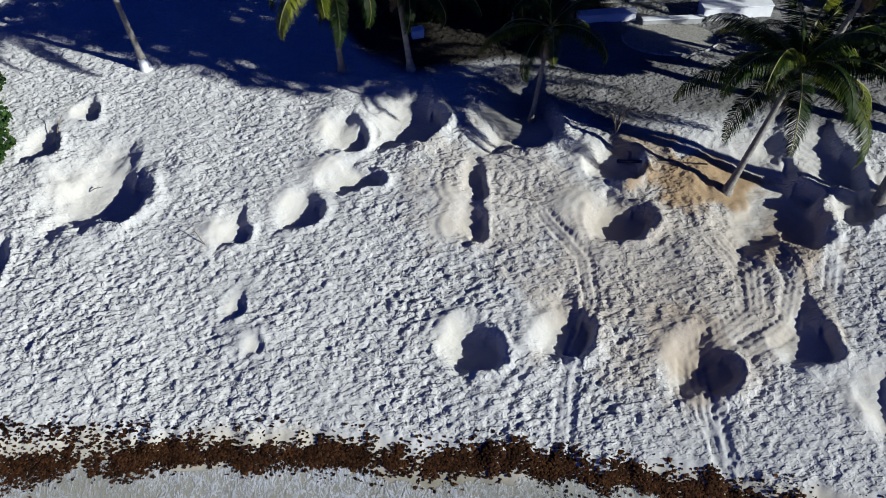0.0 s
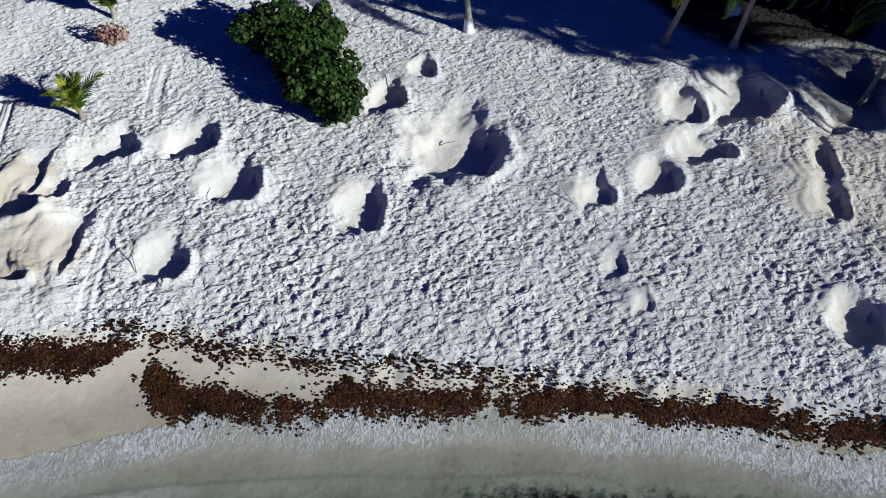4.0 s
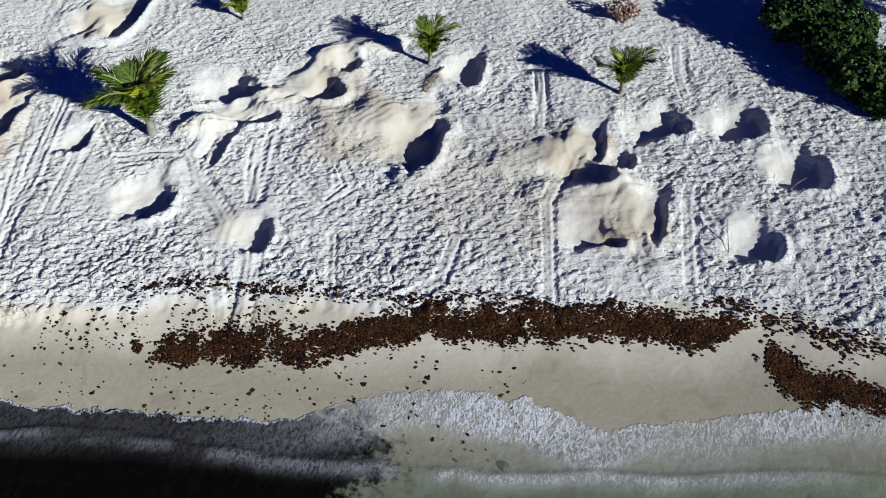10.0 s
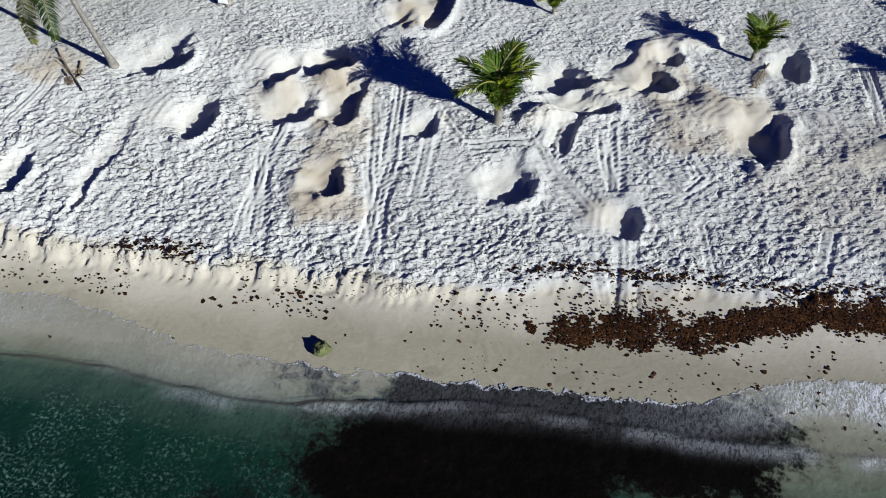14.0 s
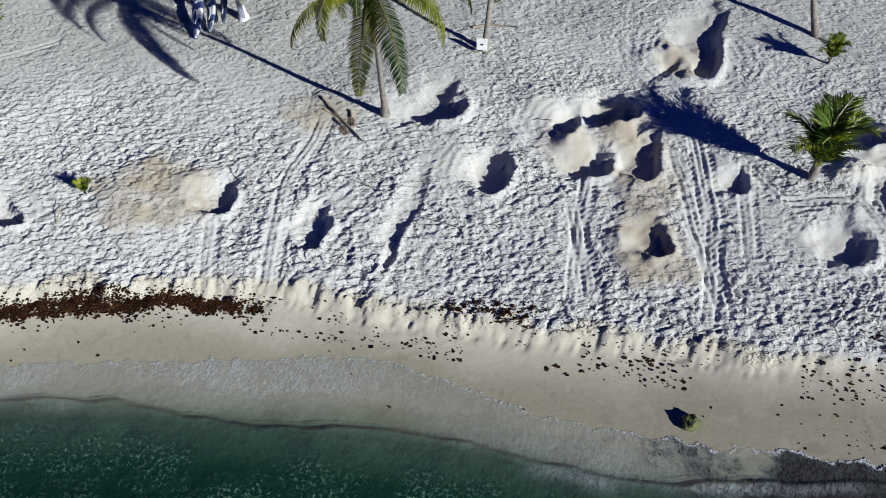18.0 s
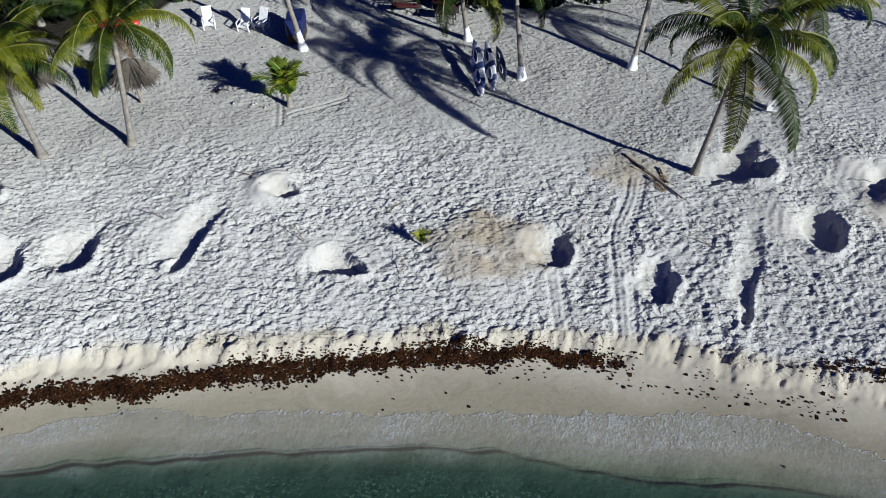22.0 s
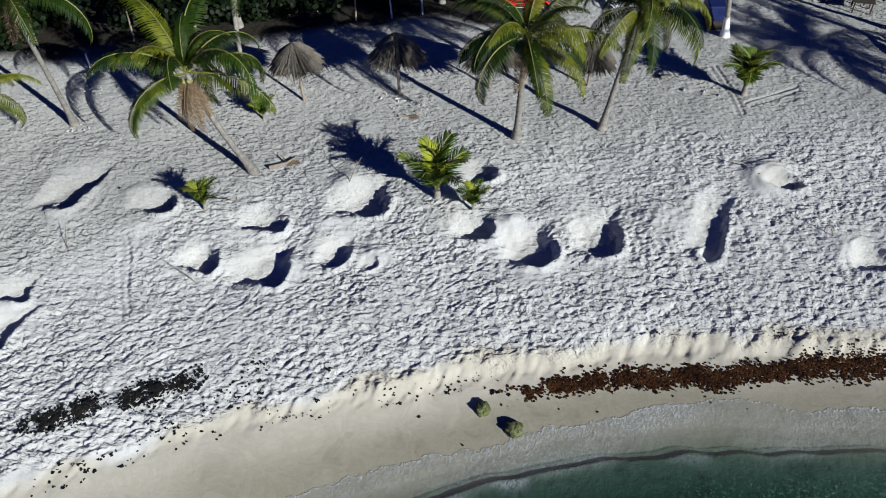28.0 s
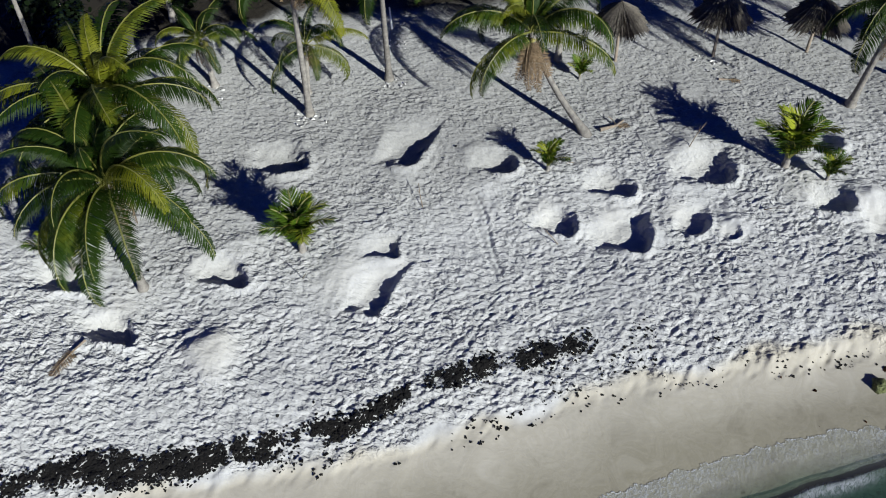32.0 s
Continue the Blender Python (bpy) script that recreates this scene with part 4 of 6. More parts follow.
rotten = np.concatenate([
    band(rot_x[:5], [q + 0.45 for q in rot_y[:5]], [q - 0.5 for q in rot_y[:5]], 900, 71, 0.3, False, -0.35),
    band(rot_x[4:], [q + 0.5 for q in rot_y[4:]], [q - 0.45 for q in rot_y[4:]], 900, 72, 0.35, False, -0.25),
    sprinkle(-122, -97, -0.3, 0.6, 34, 57, 0.1), sprinkle(-112, -97, 0.5, 2.3, 40, 62, 0.2), sprinkle(-110, -92, -0.9, -0.2, 14, 58, 0.0), sprinkle(-39.8, -36, -0.1, 0.25, 40, 59), sprinkle(-88, -80, 0.1, 0.6, 8, 60, 0.2), sprinkle(-25, 12, -0.2, 0.6, 6, 61, 0.1), sprinkle(-122, -56, 8, 22, 5, 63, 0.25)])
clumps("rotten_weed", rotten, np.random.RandomState(46).uniform(0.025, 0.095, len(rotten)), BLACKWEED, "black rotten weed trodden into the sand", 47)


# ---- palms ----
def frond_mesh(name, mat, long, droop, pairs=44, reach=0.62, seed=0, lift=0.25, broad=0.026, hang=0.0, sweep=0.25):
    """A feather leaf along +x: an arching rib and two rows of hanging leaflets."""
    r = random.Random(seed)
    rib, ang = [Vector((0, 0, 0))], lift
    steps = 14
    for i in range(steps):
        ang -= droop * (0.35 + 1.3 * i / steps) / steps
        rib.append(rib[-1] + Vector((math.cos(ang), 0, math.sin(ang))) * long / steps)
    verts, faces = tube(rib, [0.042 * (1 - 0.85 * i / steps) + 0.005 for i in range(steps + 1)], 4, False)
    ribs = len(faces)

    def on(s):
        i = min(int(s * steps), steps - 1)
        return rib[i].lerp(rib[i + 1], s * steps - i), (rib[i + 1] - rib[i]).normalized()

    for k in range(pairs):
        s = 0.13 + 0.87 * (k + r.uniform(-0.3, 0.3)) / pairs
        s = min(max(s, 0.1), 0.995)
        p, way = on(s)
        size = reach * (math.sin(math.pi * min(1, 0.18 + 0.80 * s)) ** 0.7 * 0.9 + 0.15) * r.uniform(0.8, 1.1)
        for side in (-1, 1):
            sag = r.uniform(0.15, 0.55) + hang
            out = (Vector((0, side, 0)) * r.uniform(0.9, 1.0) + way * (sweep + 0.55 * s ** 2) + Vector((0, 0, -sag * 0.5 + 0.18))).normalized()
            mid = p + out * size * 0.55
            tip = mid + (out + Vector((0, 0, -sag))).normalized() * size * 0.5
            w = way * broad * r.uniform(0.85, 1.25)
            b = len(verts)
            verts += [p - w * 0.6, p + w * 0.6, mid + w, mid - w, tip]
            faces += [(b, b + 1, b + 2, b + 3), (b + 3, b + 2, b + 4)]
    me = mesh_from(name, verts, faces, mat)
    me.materials.append(RIB if mat is not FROND_DEAD else FROND_DEAD)
    me.polygons.foreach_set("material_index", [1] * ribs + [0] * (len(faces) - ribs))
    return me


RIB = speckled("palm_rib", (0.07, 0.08, 0.015), (0.19, 0.18, 0.04), 4, 0.5)
FRONDS = {}
for kind_name, fmat, flong in (("grown", FROND, 4.5), ("young", FROND_YOUNG, 1.5), ("dead", FROND_DEAD, 2.8)):
    FRONDS[kind_name] = [frond_mesh("frond", fmat, flong, dr, {"grown": 92, "young": 30, "dead": 40}[kind_name], {"grown": 0.76, "young": 0.50, "dead": 0.5}[kind_name], 7 * q, lf, {"grown": 0.022, "young": 0.023, "dead": 0.022}[kind_name], 0.75 if kind_name == "grown" else 0.0, 0.8 if kind_name == "young" else 0.3)
                         for q, (dr, lf) in enumerate(((1.0, 0.3), (1.6, 0.5), (2.2, 0.7), (2.7, 0.85)) if kind_name == "grown" else ((0.7, 0.2), (1.2, 0.35), (1.7, 0.5), (2.1, 0.6)))]
NUT = bmesh.new()
bmesh.ops.create_icosphere(NUT, subdivisions=1, radius=0.12)
NUT_MESH = bpy.data.meshes.new("coconut")
NUT.to_mesh(NUT_MESH)
NUT.free()
NUT_MESH.materials.append(COCONUT)


def trunk_line(base, top, bow=0.0, steps=16):
    base, top = Vector(base), Vector(top)
    flat = Vector((top.x - base.x, top.y - base.y, 0))
    pts = []
    for i in range(steps + 1):
        s = i / steps
        pts.append(base.lerp(top, s) + flat * bow * math.sin(math.pi * s) + Vector((0, 0, -0.15 if i == 0 else 0)))
    return pts


def palm(base, crown, fronds=22, size=1.0, seed=0, white=0.0, dead=3, nuts=5, thick=0.15, bow=0.0, label="", spread_out=(-50, 74), dry=1.0, skirt=None):
    """A coconut palm: ringed trunk, arching fronds, dry skirt and nuts."""
    r = random.Random(seed)
    bz = ground_z(*base)
    root = thing("palm_tree", pose(base[0], base[1], bz), label or "tall coconut palm with arching green fronds on the sand", "palm tree", "coconut palms")
    at = Vector((base[0], base[1], bz))
    top = Vector(crown) - at
    pts = trunk_line((0, 0, 0), top, bow, 40)
    rad = [thick * (1 - 0.38 * i / 40) * (1.07 if i % 2 else 0.96) + 0.13 * thick / 0.15 * math.exp(-i / 2.2) for i in range(41)]
    v, f = tube(pts, rad, 10)
    part_of("trunk", mesh_from("trunk", v, f, BARK, True), root, "grey ringed trunk")
    if white:
        n = max(3, int(40 * white / max(top.length, 1)))
        v, f = tube(pts[: n + 1], [q * 1.12 for q in rad[: n + 1]], 10)
        part_of("white_paint", mesh_from("white_paint", v, f, LIME, True), root, "white limewash round the foot of the trunk")
    fronds = int(0.92 * fronds)
    for k in range(fronds):
        s = (k + 0.5) / fronds
        up = spread_out[1] + (spread_out[0] - spread_out[1]) * s ** 0.8 + r.uniform(-8, 8)
        bend = FRONDS["grown"][min(3, max(0, int(1.2 + 2.6 * r.random() - (0.6 if s < 0.15 else 0))))]
        way = (137.5 * k + 40 * seed) % 360
        if skirt and s > 0.35 and abs((way - skirt + 180) % 360 - 180) < 55:
            continue
        m = Matrix.Translation(top) @ pose(0, 0, 0, r.uniform(-12, 12), -up * 0.85, 137.5 * k + r.uniform(-12, 12) + 40 * seed) @ Matrix.Scale(size * r.uniform(0.85, 1.08) * (0.75 if s < 0.12 else 1), 4)
        part_of("frond", bend, root, "", m)
    for k in range(dead):
        m = Matrix.Translation(top - Vector((0, 0, 0.15))) @ pose(0, 0, 0, r.uniform(-60, 60), r.uniform(48, 82) if skirt else r.uniform(62, 85), skirt + r.uniform(-50, 50) if skirt else 360 * r.random()) @ Matrix.Scale(dry * size * r.uniform(0.6, 0.9), 4)
        part_of("dry_frond", FRONDS["dead"][r.randint(0, 1)], root, "brown dead frond hanging down", m)
    for k in range(nuts):
        a = 6.28 * k / max(nuts, 1) + r.random()
        part_of("coconut", NUT_MESH, root, "", Matrix.Translation(top + Vector((0.24 * math.cos(a), 0.24 * math.sin(a), -0.28 - 0.1 * r.random()))))
    return root


def young_palm(x, y, size=1.0, fronds=11, seed=0, label=""):
    """A seedling coconut palm with no trunk to speak of."""
    r = random.Random(seed)
    root = thing("young_palm", pose(x, y, ground_z(x, y)), label or "young bright green coconut palm growing in sand", "young palm", "young palms")
    v, f = tube([(0, 0, -0.1), (0.02, 0, 0.18 * size), (0, 0.02, 0.4 * size)], [0.10 * size, 0.09 * size, 0.05 * size], 7)
    part_of("stem", mesh_from("stem", v, f, BARK, True), root)
    for k in range(fronds):
        up = 97 - 40 * ((k + 0.5) / fronds) ** 0.9 + r.uniform(-6, 6)
        m = Matrix.Translation((0, 0, 0.25 * size)) @ pose(0, 0, 0, r.uniform(-15, 15), -up * 0.9, 137.5 * k + 50 * seed) @ Matrix.Scale(size * r.uniform(0.85, 1.1), 4)
        part_of("frond", FRONDS["young"][r.randint(1, 2)], root, "", m)
    return root


# base, crown, and how full they are
palm((15.6, 25.6), (17.2, 26.6, 5.6), 22, 1.1, 1, label="coconut palm leaning over dug sand, dark green fronds")
palm((7.8, 30.6), (8.2, 30.4, 5.0), 14, 0.8, 2, thick=0.12)
palm((-10.6, 34.0), (-11.3, 33.6, 9.5), 18, 1.0, 3, white=0.5)
palm((-1.1, 33.6), (-0.8, 30.0, 8.0), 18, 1.0, 4)
palm((2.2, 33.6), (1.8, 31.1, 7.0), 18, 0.95, 5)
palm((10, 36.5), (10.5, 35.5, 8.5), 18, 1.1, 6)
palm((21.5, 33.0), (22.2, 32.6, 6.6), 20, 1.1, 7)
palm((17.5, 40.2), (17.8, 39.4, 5.5), 20, 1.05, 27)
palm((26.0, 36.5), (25.6, 36.0, 6.5), 20, 1.1, 28)
palm((-65.45, 18.7), (-64.80, 16.39, 8.1), 21, 1.08, 8, dead=3, thick=0.14, label="coconut palm with bright fronds beside a dug nest")
palm((-62.2, 24.6), (-61.9, 25.6, 6.2), 15, 0.95, 9, thick=0.14)
palm((-92.05, 13.2), (-91.0, 13.2, 7.0), 24, 0.95, 10, dead=4)
palm((-95.8, 11.2), (-95.3, 10.4, 6.4), 24, 1.0, 11, dead=2, thick=0.17)
palm((-106.6, 4.4), (-109.9, 5.4, 4.5), 24, 1.18, 12, dead=9, dry=0.95, skirt=300, thick=0.17, bow=0.15, label="leaning coconut palm with a skirt of dry fronds")
palm((-87.6, 23.7), (-88.2, 22.6, 7.8), 23, 1.0, 13, white=1.3)
palm((-78.9, 27.2), (-79.2, 26.2, 5.2), 17, 1.1, 14, white=1.0)
palm((-75.0, 24.1), (-75.6, 23.9, 6.8), 15, 0.9, 15, white=0.9)
palm((-69.5, 26.6), (-68.9, 26.9, 7.5), 16, 0.95, 16, white=0.9)
palm((-120.2, -11.5), (-121.0, -10.4, 4.9), 32, 1.2, 17, dead=4, label="bushy coconut palm with dense bright fronds")
palm((-124.3, -7.2), (-123.6, -7.0, 5.6), 32, 1.3, 18, dead=2)
palm((-125.2, 0.5), (-125.8, 1.0, 3.0), 15, 0.75, 19, dead=8)
palm((-120.5, 1.9), (-120.3, 2.3, 3.2), 13, 0.75, 20, dead=6, dry=0.9)
palm((-119.5, 0.5), (-118.4, -0.2, 9.5), 17, 1.0, 21)
palm((-117.2, 4.5), (-115.8, 2.6, 9.0), 17, 1.0, 22)
for row in ((-45.8, 27.6, 0.9), (-36.1, 26.2, 1.35), (-27.3, 26.0, 1.45), (-34.9, 31.6, 1.3), (-28.4, 33.5, 1.6), (-96.0, 5.5, 0.9), (-107.4, 1.4, 1.0), (-108.3, 8.2, 0.8), (-76.1, 10.6, 0.5), (-123.9, -11.7, 1.5)):
    young_palm(*row, seed=int(-row[0] * 7) % 50)
young_palm(-46.7, 19.2, 2.2, 12, 3, "young coconut palm with a broad crown of green fronds")
young_palm(-85.9, 18.3, 1.7, 12, 4)
young_palm(-97.8, 5.7, 1.9, 12, 5)
young_palm(-115.1, -7.2, 1.7, 12, 6)


# ---- sea grape shrub ----
def leafy(name, blobs, count, leaf, mat, seed):
    """Round leaves spread through and over some lumps; blobs are x, y, z, radius, flattening."""
    r = np.random.RandomState(seed)
    weight = np.array([b[3] ** 2 for b in blobs])
    pick = r.choice(len(blobs), count, p=weight / weight.sum())
    b = np.array(blobs)[pick]
    way = r.normal(0, 1, (count, 3))
    way /= np.linalg.norm(way, axis=1)[:, None]
    lump = 1 + 0.28 * value_noise(way[:, 0] * 2 + b[:, 0], way[:, 1] * 2 + b[:, 1] + 3 * way[:, 2], 0.6, seed)
    at = b[:, :3] + way * (b[:, 3] * lump * r.uniform(0.55, 1.0, count) ** 0.4)[:, None] * np.stack([np.ones(count), np.ones(count), b[:, 4]], -1)
    verts, faces = [], []
    for p, w in zip(at, way):
        n = Vector(w + r.normal(0, 0.55, 3) + (0, 0, 0.5)).normalized()
        u = n.orthogonal().normalized()
        u = Matrix.Rotation(r.uniform(0, 6.28), 3, n) @ u
        v = n.cross(u)
        s = leaf * r.uniform(0.6, 1.2)
        k = len(verts)
        p = Vector(p)
        verts += [p - u * s, p - u * 0.4 * s + v * 0.75 * s, p + u * 0.5 * s + v * 0.7 * s, p + u * s, p + u * 0.5 * s - v * 0.7 * s, p - u * 0.4 * s - v * 0.75 * s]
        faces.append((k, k + 1, k + 2, k + 3, k + 4, k + 5))
    return mesh_from(name, verts, faces, mat)


def shrub(x, y, blobs, count, leaf, mat, seed, label, stems=7):
    z = ground_z(x, y)
    root = thing("shrub", pose(x, y, z), label, "shrub")
    r = random.Random(seed)
    for k in range(stems):
        b = blobs[k % len(blobs)]
        end = Vector(b[:3]) + Vector((r.uniform(-.6, .6), r.uniform(-.6, .6), r.uniform(-0.2, 0.5)))
        mid = end * 0.5 + Vector((r.uniform(-.3, .3), r.uniform(-.3, .3), 0.2))
        v, f = tube([(r.uniform(-.2, .2), r.uniform(-.2, .2), -0.1), mid, end], [0.09, 0.06, 0.02], 6)
        part_of("stem", mesh_from("stem", v, f, WOOD, True), root)
    part_of("crown", leafy("crown", blobs, count, leaf, mat, seed), root, "dense round leathery leaves")
    return root


RUSTY = speckled("rusty_leaf", (0.12, 0.05, 0.035), (0.26, 0.13, 0.09), 5, 0.8)
lobe = random.Random(8)
lobes = [(-1.9, 2.9, 1.5, 1.55, 0.8), (-0.7, 1.3, 1.3, 1.4, 0.8), (0.6, -0.1, 1.0, 1.35, 0.75), (1.4, -1.2, 0.7, 1.1, 0.75), (-0.2, 2.9, 1.5, 1.1, 0.8)]
for k in range(26):
    q = lobes[k % 5]
    a = lobe.uniform(0, 6.28)
    lobes.append((q[0] + q[3] * math.cos(a), q[1] + q[3] * math.sin(a), q[2] + lobe.uniform(-0.4, 0.6), lobe.uniform(0.35, 0.75), lobe.uniform(0.8, 1.3)))
shrub(-17.6, 28.6, lobes, 19000, 0.10, LEAF, 61, "big sea grape shrub with round green leaves on the sand", 14)
shrub(-27.7, 31.3, [(0, 0, 0.7, 0.55, 0.8), (0.4, 0.2, 0.5, 0.45, 0.8), (-0.4, 0.1, 0.55, 0.45, 0.8)], 420, 0.07, RUSTY, 66, "small dry shrub with rust-red withered leaves", 6)


# ---- the shaded grove behind the beach ----
DEEP = speckled("dark_boards", (0.02, 0.015, 0.012), (0.06, 0.045, 0.035), 5, 0.8)


def bush(x, y, r0, seed, mat=None):
    z = ground_z(x, y)
    rr = random.Random(seed)
    blobs = [(rr.uniform(-.8, .8) * r0, rr.uniform(-.5, .5) * r0, r0 * rr.uniform(0.5, 1.0), r0 * rr.uniform(0.5, 0.8), 0.85) for _ in range(4)]
    root = thing("bush", pose(x, y, z), "dense dark green bush in the shaded grove", "bush", "grove bushes")
    v, f = tube([(0, 0, -0.1), (0.1, 0, r0 * 0.4), (0, 0.1, r0 * 0.8)], [0.10, 0.07, 0.03], 6)
    part_of("stem", mesh_from("stem", v, f, WOOD, True), root)
    # the default leaf carries the grove's shade in its colour
    part_of("crown", leafy("crown", blobs, int(520 * r0), 0.16, mat or LEAF_SHADED, seed), root)
    return root


for k, row in enumerate(((-136, 1.5, 2.0), (-131.5, 5.5, 1.8), (-126.5, 11.5, 1.8), (-121, 13.5, 1.6), (-114.8, 17.5, 1.7), (-109.5, 20.5, 1.7), (-104.5, 24, 1.8), (-99.8, 26, 1.6), (-133, -1.0, 1.9), (-128.5, 8.0, 1.7), (-124, 9.6, 1.5), (-118.5, 13.2, 1.6), (-117.5, 16.5, 1.9), (-112, 17.5, 1.6), (-107, 21, 1.7), (-102, 23.5, 1.6), (-1.5, 41, 1.6), (5, 40, 1.7), (9.5, 39.5, 1.5), (25, 34, 2.0), (27.5, 38, 2.2), (-123.5, 13.0, 1.9), (-119.5, 14.8, 1.8), (-116.5, 14.4, 1.7), (-114.2, 16.2, 1.6), (-110.6, 18.4, 1.8), (-106.2, 22.4, 1.7), (2.0, 37.6, 1.5), (7.2, 37.0, 1.6), (12.2, 41.0, 1.7))):
    bush(*row, 200 + k)
for k, (px, py, ph) in enumerate(((-131, 4.5, 8.5), (-126.5, 11.5, 9.5), (-121.5, 15.5, 9), (-114, 15.3, 10), (-109.8, 9.1, 8.6), (-112, 20, 9), (-104, 22, 9.5), (-134, -2.5, 8), (-98.5, 24.5, 9), (0.5, 41, 9), (7, 41.5, 9), (14.5, 41.5, 8.5), (24, 40, 9), (-97, 29.5, 9))):
    palm((px, py), (px + 0.5 * math.sin(k * 2.1), py + 0.4 * math.cos(k * 1.7), ph), 17, 1.0, 40 + k, dead=2, thick=0.14, label="tall coconut palm at the edge of the shaded grove")


def shade_caster(x, y, h, r0, seed):
    z = ground_z(x, y)
    root = thing("broadleaf_tree", pose(x, y, z), "tall leafy tree with a wide dark crown, added for its cast shade", "tree", "tall trees")
    rr = random.Random(seed)
    v, f = tube([(0, 0, -0.2), (0.2, 0.1, h * 0.35), (0.1, -0.1, h * 0.85)], [0.32, 0.24, 0.12], 10)
    part_of("trunk", mesh_from("trunk", v, f, BARK, True), root)
    blobs = []
    for k in range(7):
        a = 6.28 * k / 7
        end = Vector((math.cos(a) * r0 * 0.6, math.sin(a) * r0 * 0.6, h + rr.uniform(-0.8, 0.8)))
        v, f = tube([(0.1, 0, h * 0.5), end * 0.6 + Vector((0, 0, h * 0.32)), end], [0.12, 0.08, 0.03], 6)
        part_of("limb", mesh_from("limb", v, f, BARK, True), root)
        blobs.append((*end, r0 * rr.uniform(0.42, 0.6), 0.8))
    part_of("crown", leafy("crown", blobs, 2700, 0.24, LEAF_SHADED, seed), root)


# trees added beyond the right edge to cast the upper sand's shade
shade_caster(21.5, 24.5, 14.8, 4.2, 301)
shade_caster(29.5, 21.5, 14.2, 4.4, 302)
shade_caster(24.5, 28.5, 15.0, 4.0, 303)
# lower tree added to shade the ground behind the right-hand palms
shade_caster(24.5, 30.0, 6.6, 2.5, 304)


for k, row in enumerate(((-86.6, 31.2, 1.2), (-83.6, 32.2, 1.4), (-79.6, 32.4, 1.3), (-76.0, 32.0, 1.2), (-100.6, 24.6, 1.3), (-79.5, 31.0, 1.7), (-82.6, 31.0, 1.5), (-73.4, 33.2, 1.6), (-68.2, 35.2, 1.7), (-64.5, 36.4, 1.6), (-44.0, 37.4, 1.8), (-47.4, 39.4, 1.6), (-40.8, 36.4, 1.6))):
    bush(*row, 240 + k)
bush(-96.6, 26.8, 0.8, 250, LEAF)


# ---- thatched umbrellas ----
def strand_mesh(seed):
    """A layered fan of dry leaf strips that hangs along +x, ragged at its hem."""
    r = random.Random(seed)
    verts, faces, n, rows = [], [], 31, 5
    for k in range(n):
        a = (k / (n - 1) - 0.5) * 0.66
        long = 1.55 * r.uniform(0.82, 1.15) if k % 2 else 1.30 * r.uniform(0.85, 1.05)
        for i in range(rows):
            s = i / (rows - 1)
            verts.append((s * long * math.cos(a), s * long * math.sin(a), -0.78 * s * long - 0.22 * s ** 3 + (0.035 if k % 2 else -0.01) * s + r.uniform(-0.012, 0.012)))
    for k in range(n - 1):
        faces += [(k * rows + i, k * rows + i + 1, (k + 1) * rows + i + 1, (k + 1) * rows + i) for i in range(rows - 1)]
    return mesh_from("thatch_panel", verts, faces, THATCH)


STRANDS = [strand_mesh(q) for q in range(3)]


def palapa(x, y, high=3.2, size=1.0, lean=0.0, turn=0.0, label="thatched beach umbrella of dry palm leaves on a pole"):
    root = thing("palapa", pose(x, y, ground_z(x, y), lean, 0, turn), label, "beach umbrella", "thatched umbrellas")
    v, f = tube([(0, 0, -0.2), (0.02, 0, high * 0.5), (0, 0, high + 0.25)], [0.085, 0.075, 0.05], 9)
    part_of("pole", mesh_from("pole", v, f, WOOD, True), root, "rough grey wooden pole")
    for k in range(8):
        a = radians(45 * k)
        v, f = tube([(0, 0, high), (1.25 * size * math.cos(a), 1.25 * size * math.sin(a), high - 1.0 * size)], [0.025, 0.02], 5)
        part_of("rafter", mesh_from("rafter", v, f, WOOD), root)
        v, f = tube([(0, 0, high - 1.3 * size), (0.7 * size * math.cos(a), 0.7 * size * math.sin(a), high - 0.6 * size)], [0.02, 0.02], 5)
        if k % 2 == 0:
            part_of("brace", mesh_from("brace", v, f, WOOD), root)
    for k in range(14):
        part_of("thatch_panel", STRANDS[k % 3], root, "", Matrix.Translation((0, 0, high + 0.12 + 0.02 * (k % 3))) @ pose(0, 0, 0, 0, 0, 360 * k / 14) @ Matrix.Scale(size * 1.02, 4))
    for k in range(9):
        part_of("thatch_panel", STRANDS[k % 3], root, "", Matrix.Translation((0, 0, high + 0.27)) @ pose(0, 0, 0, 0, -4, 360 * k / 9 + 13) @ Matrix.Scale(size * 0.72, 4))
    return root


palapa(-107.1, 10.3, 3.3, 0.86, 3)
palapa(-102.65, 12.5, 3.3, 0.92, -2, 20)
palapa(-93.6, 16.5, 2.5, 0.8, 5, 40, "low brown thatched umbrella beside a palm trunk")
palapa(-98.4, 14.6, 2.9, 0.95, 0, 10, "thatched umbrella half hidden under palm fronds")

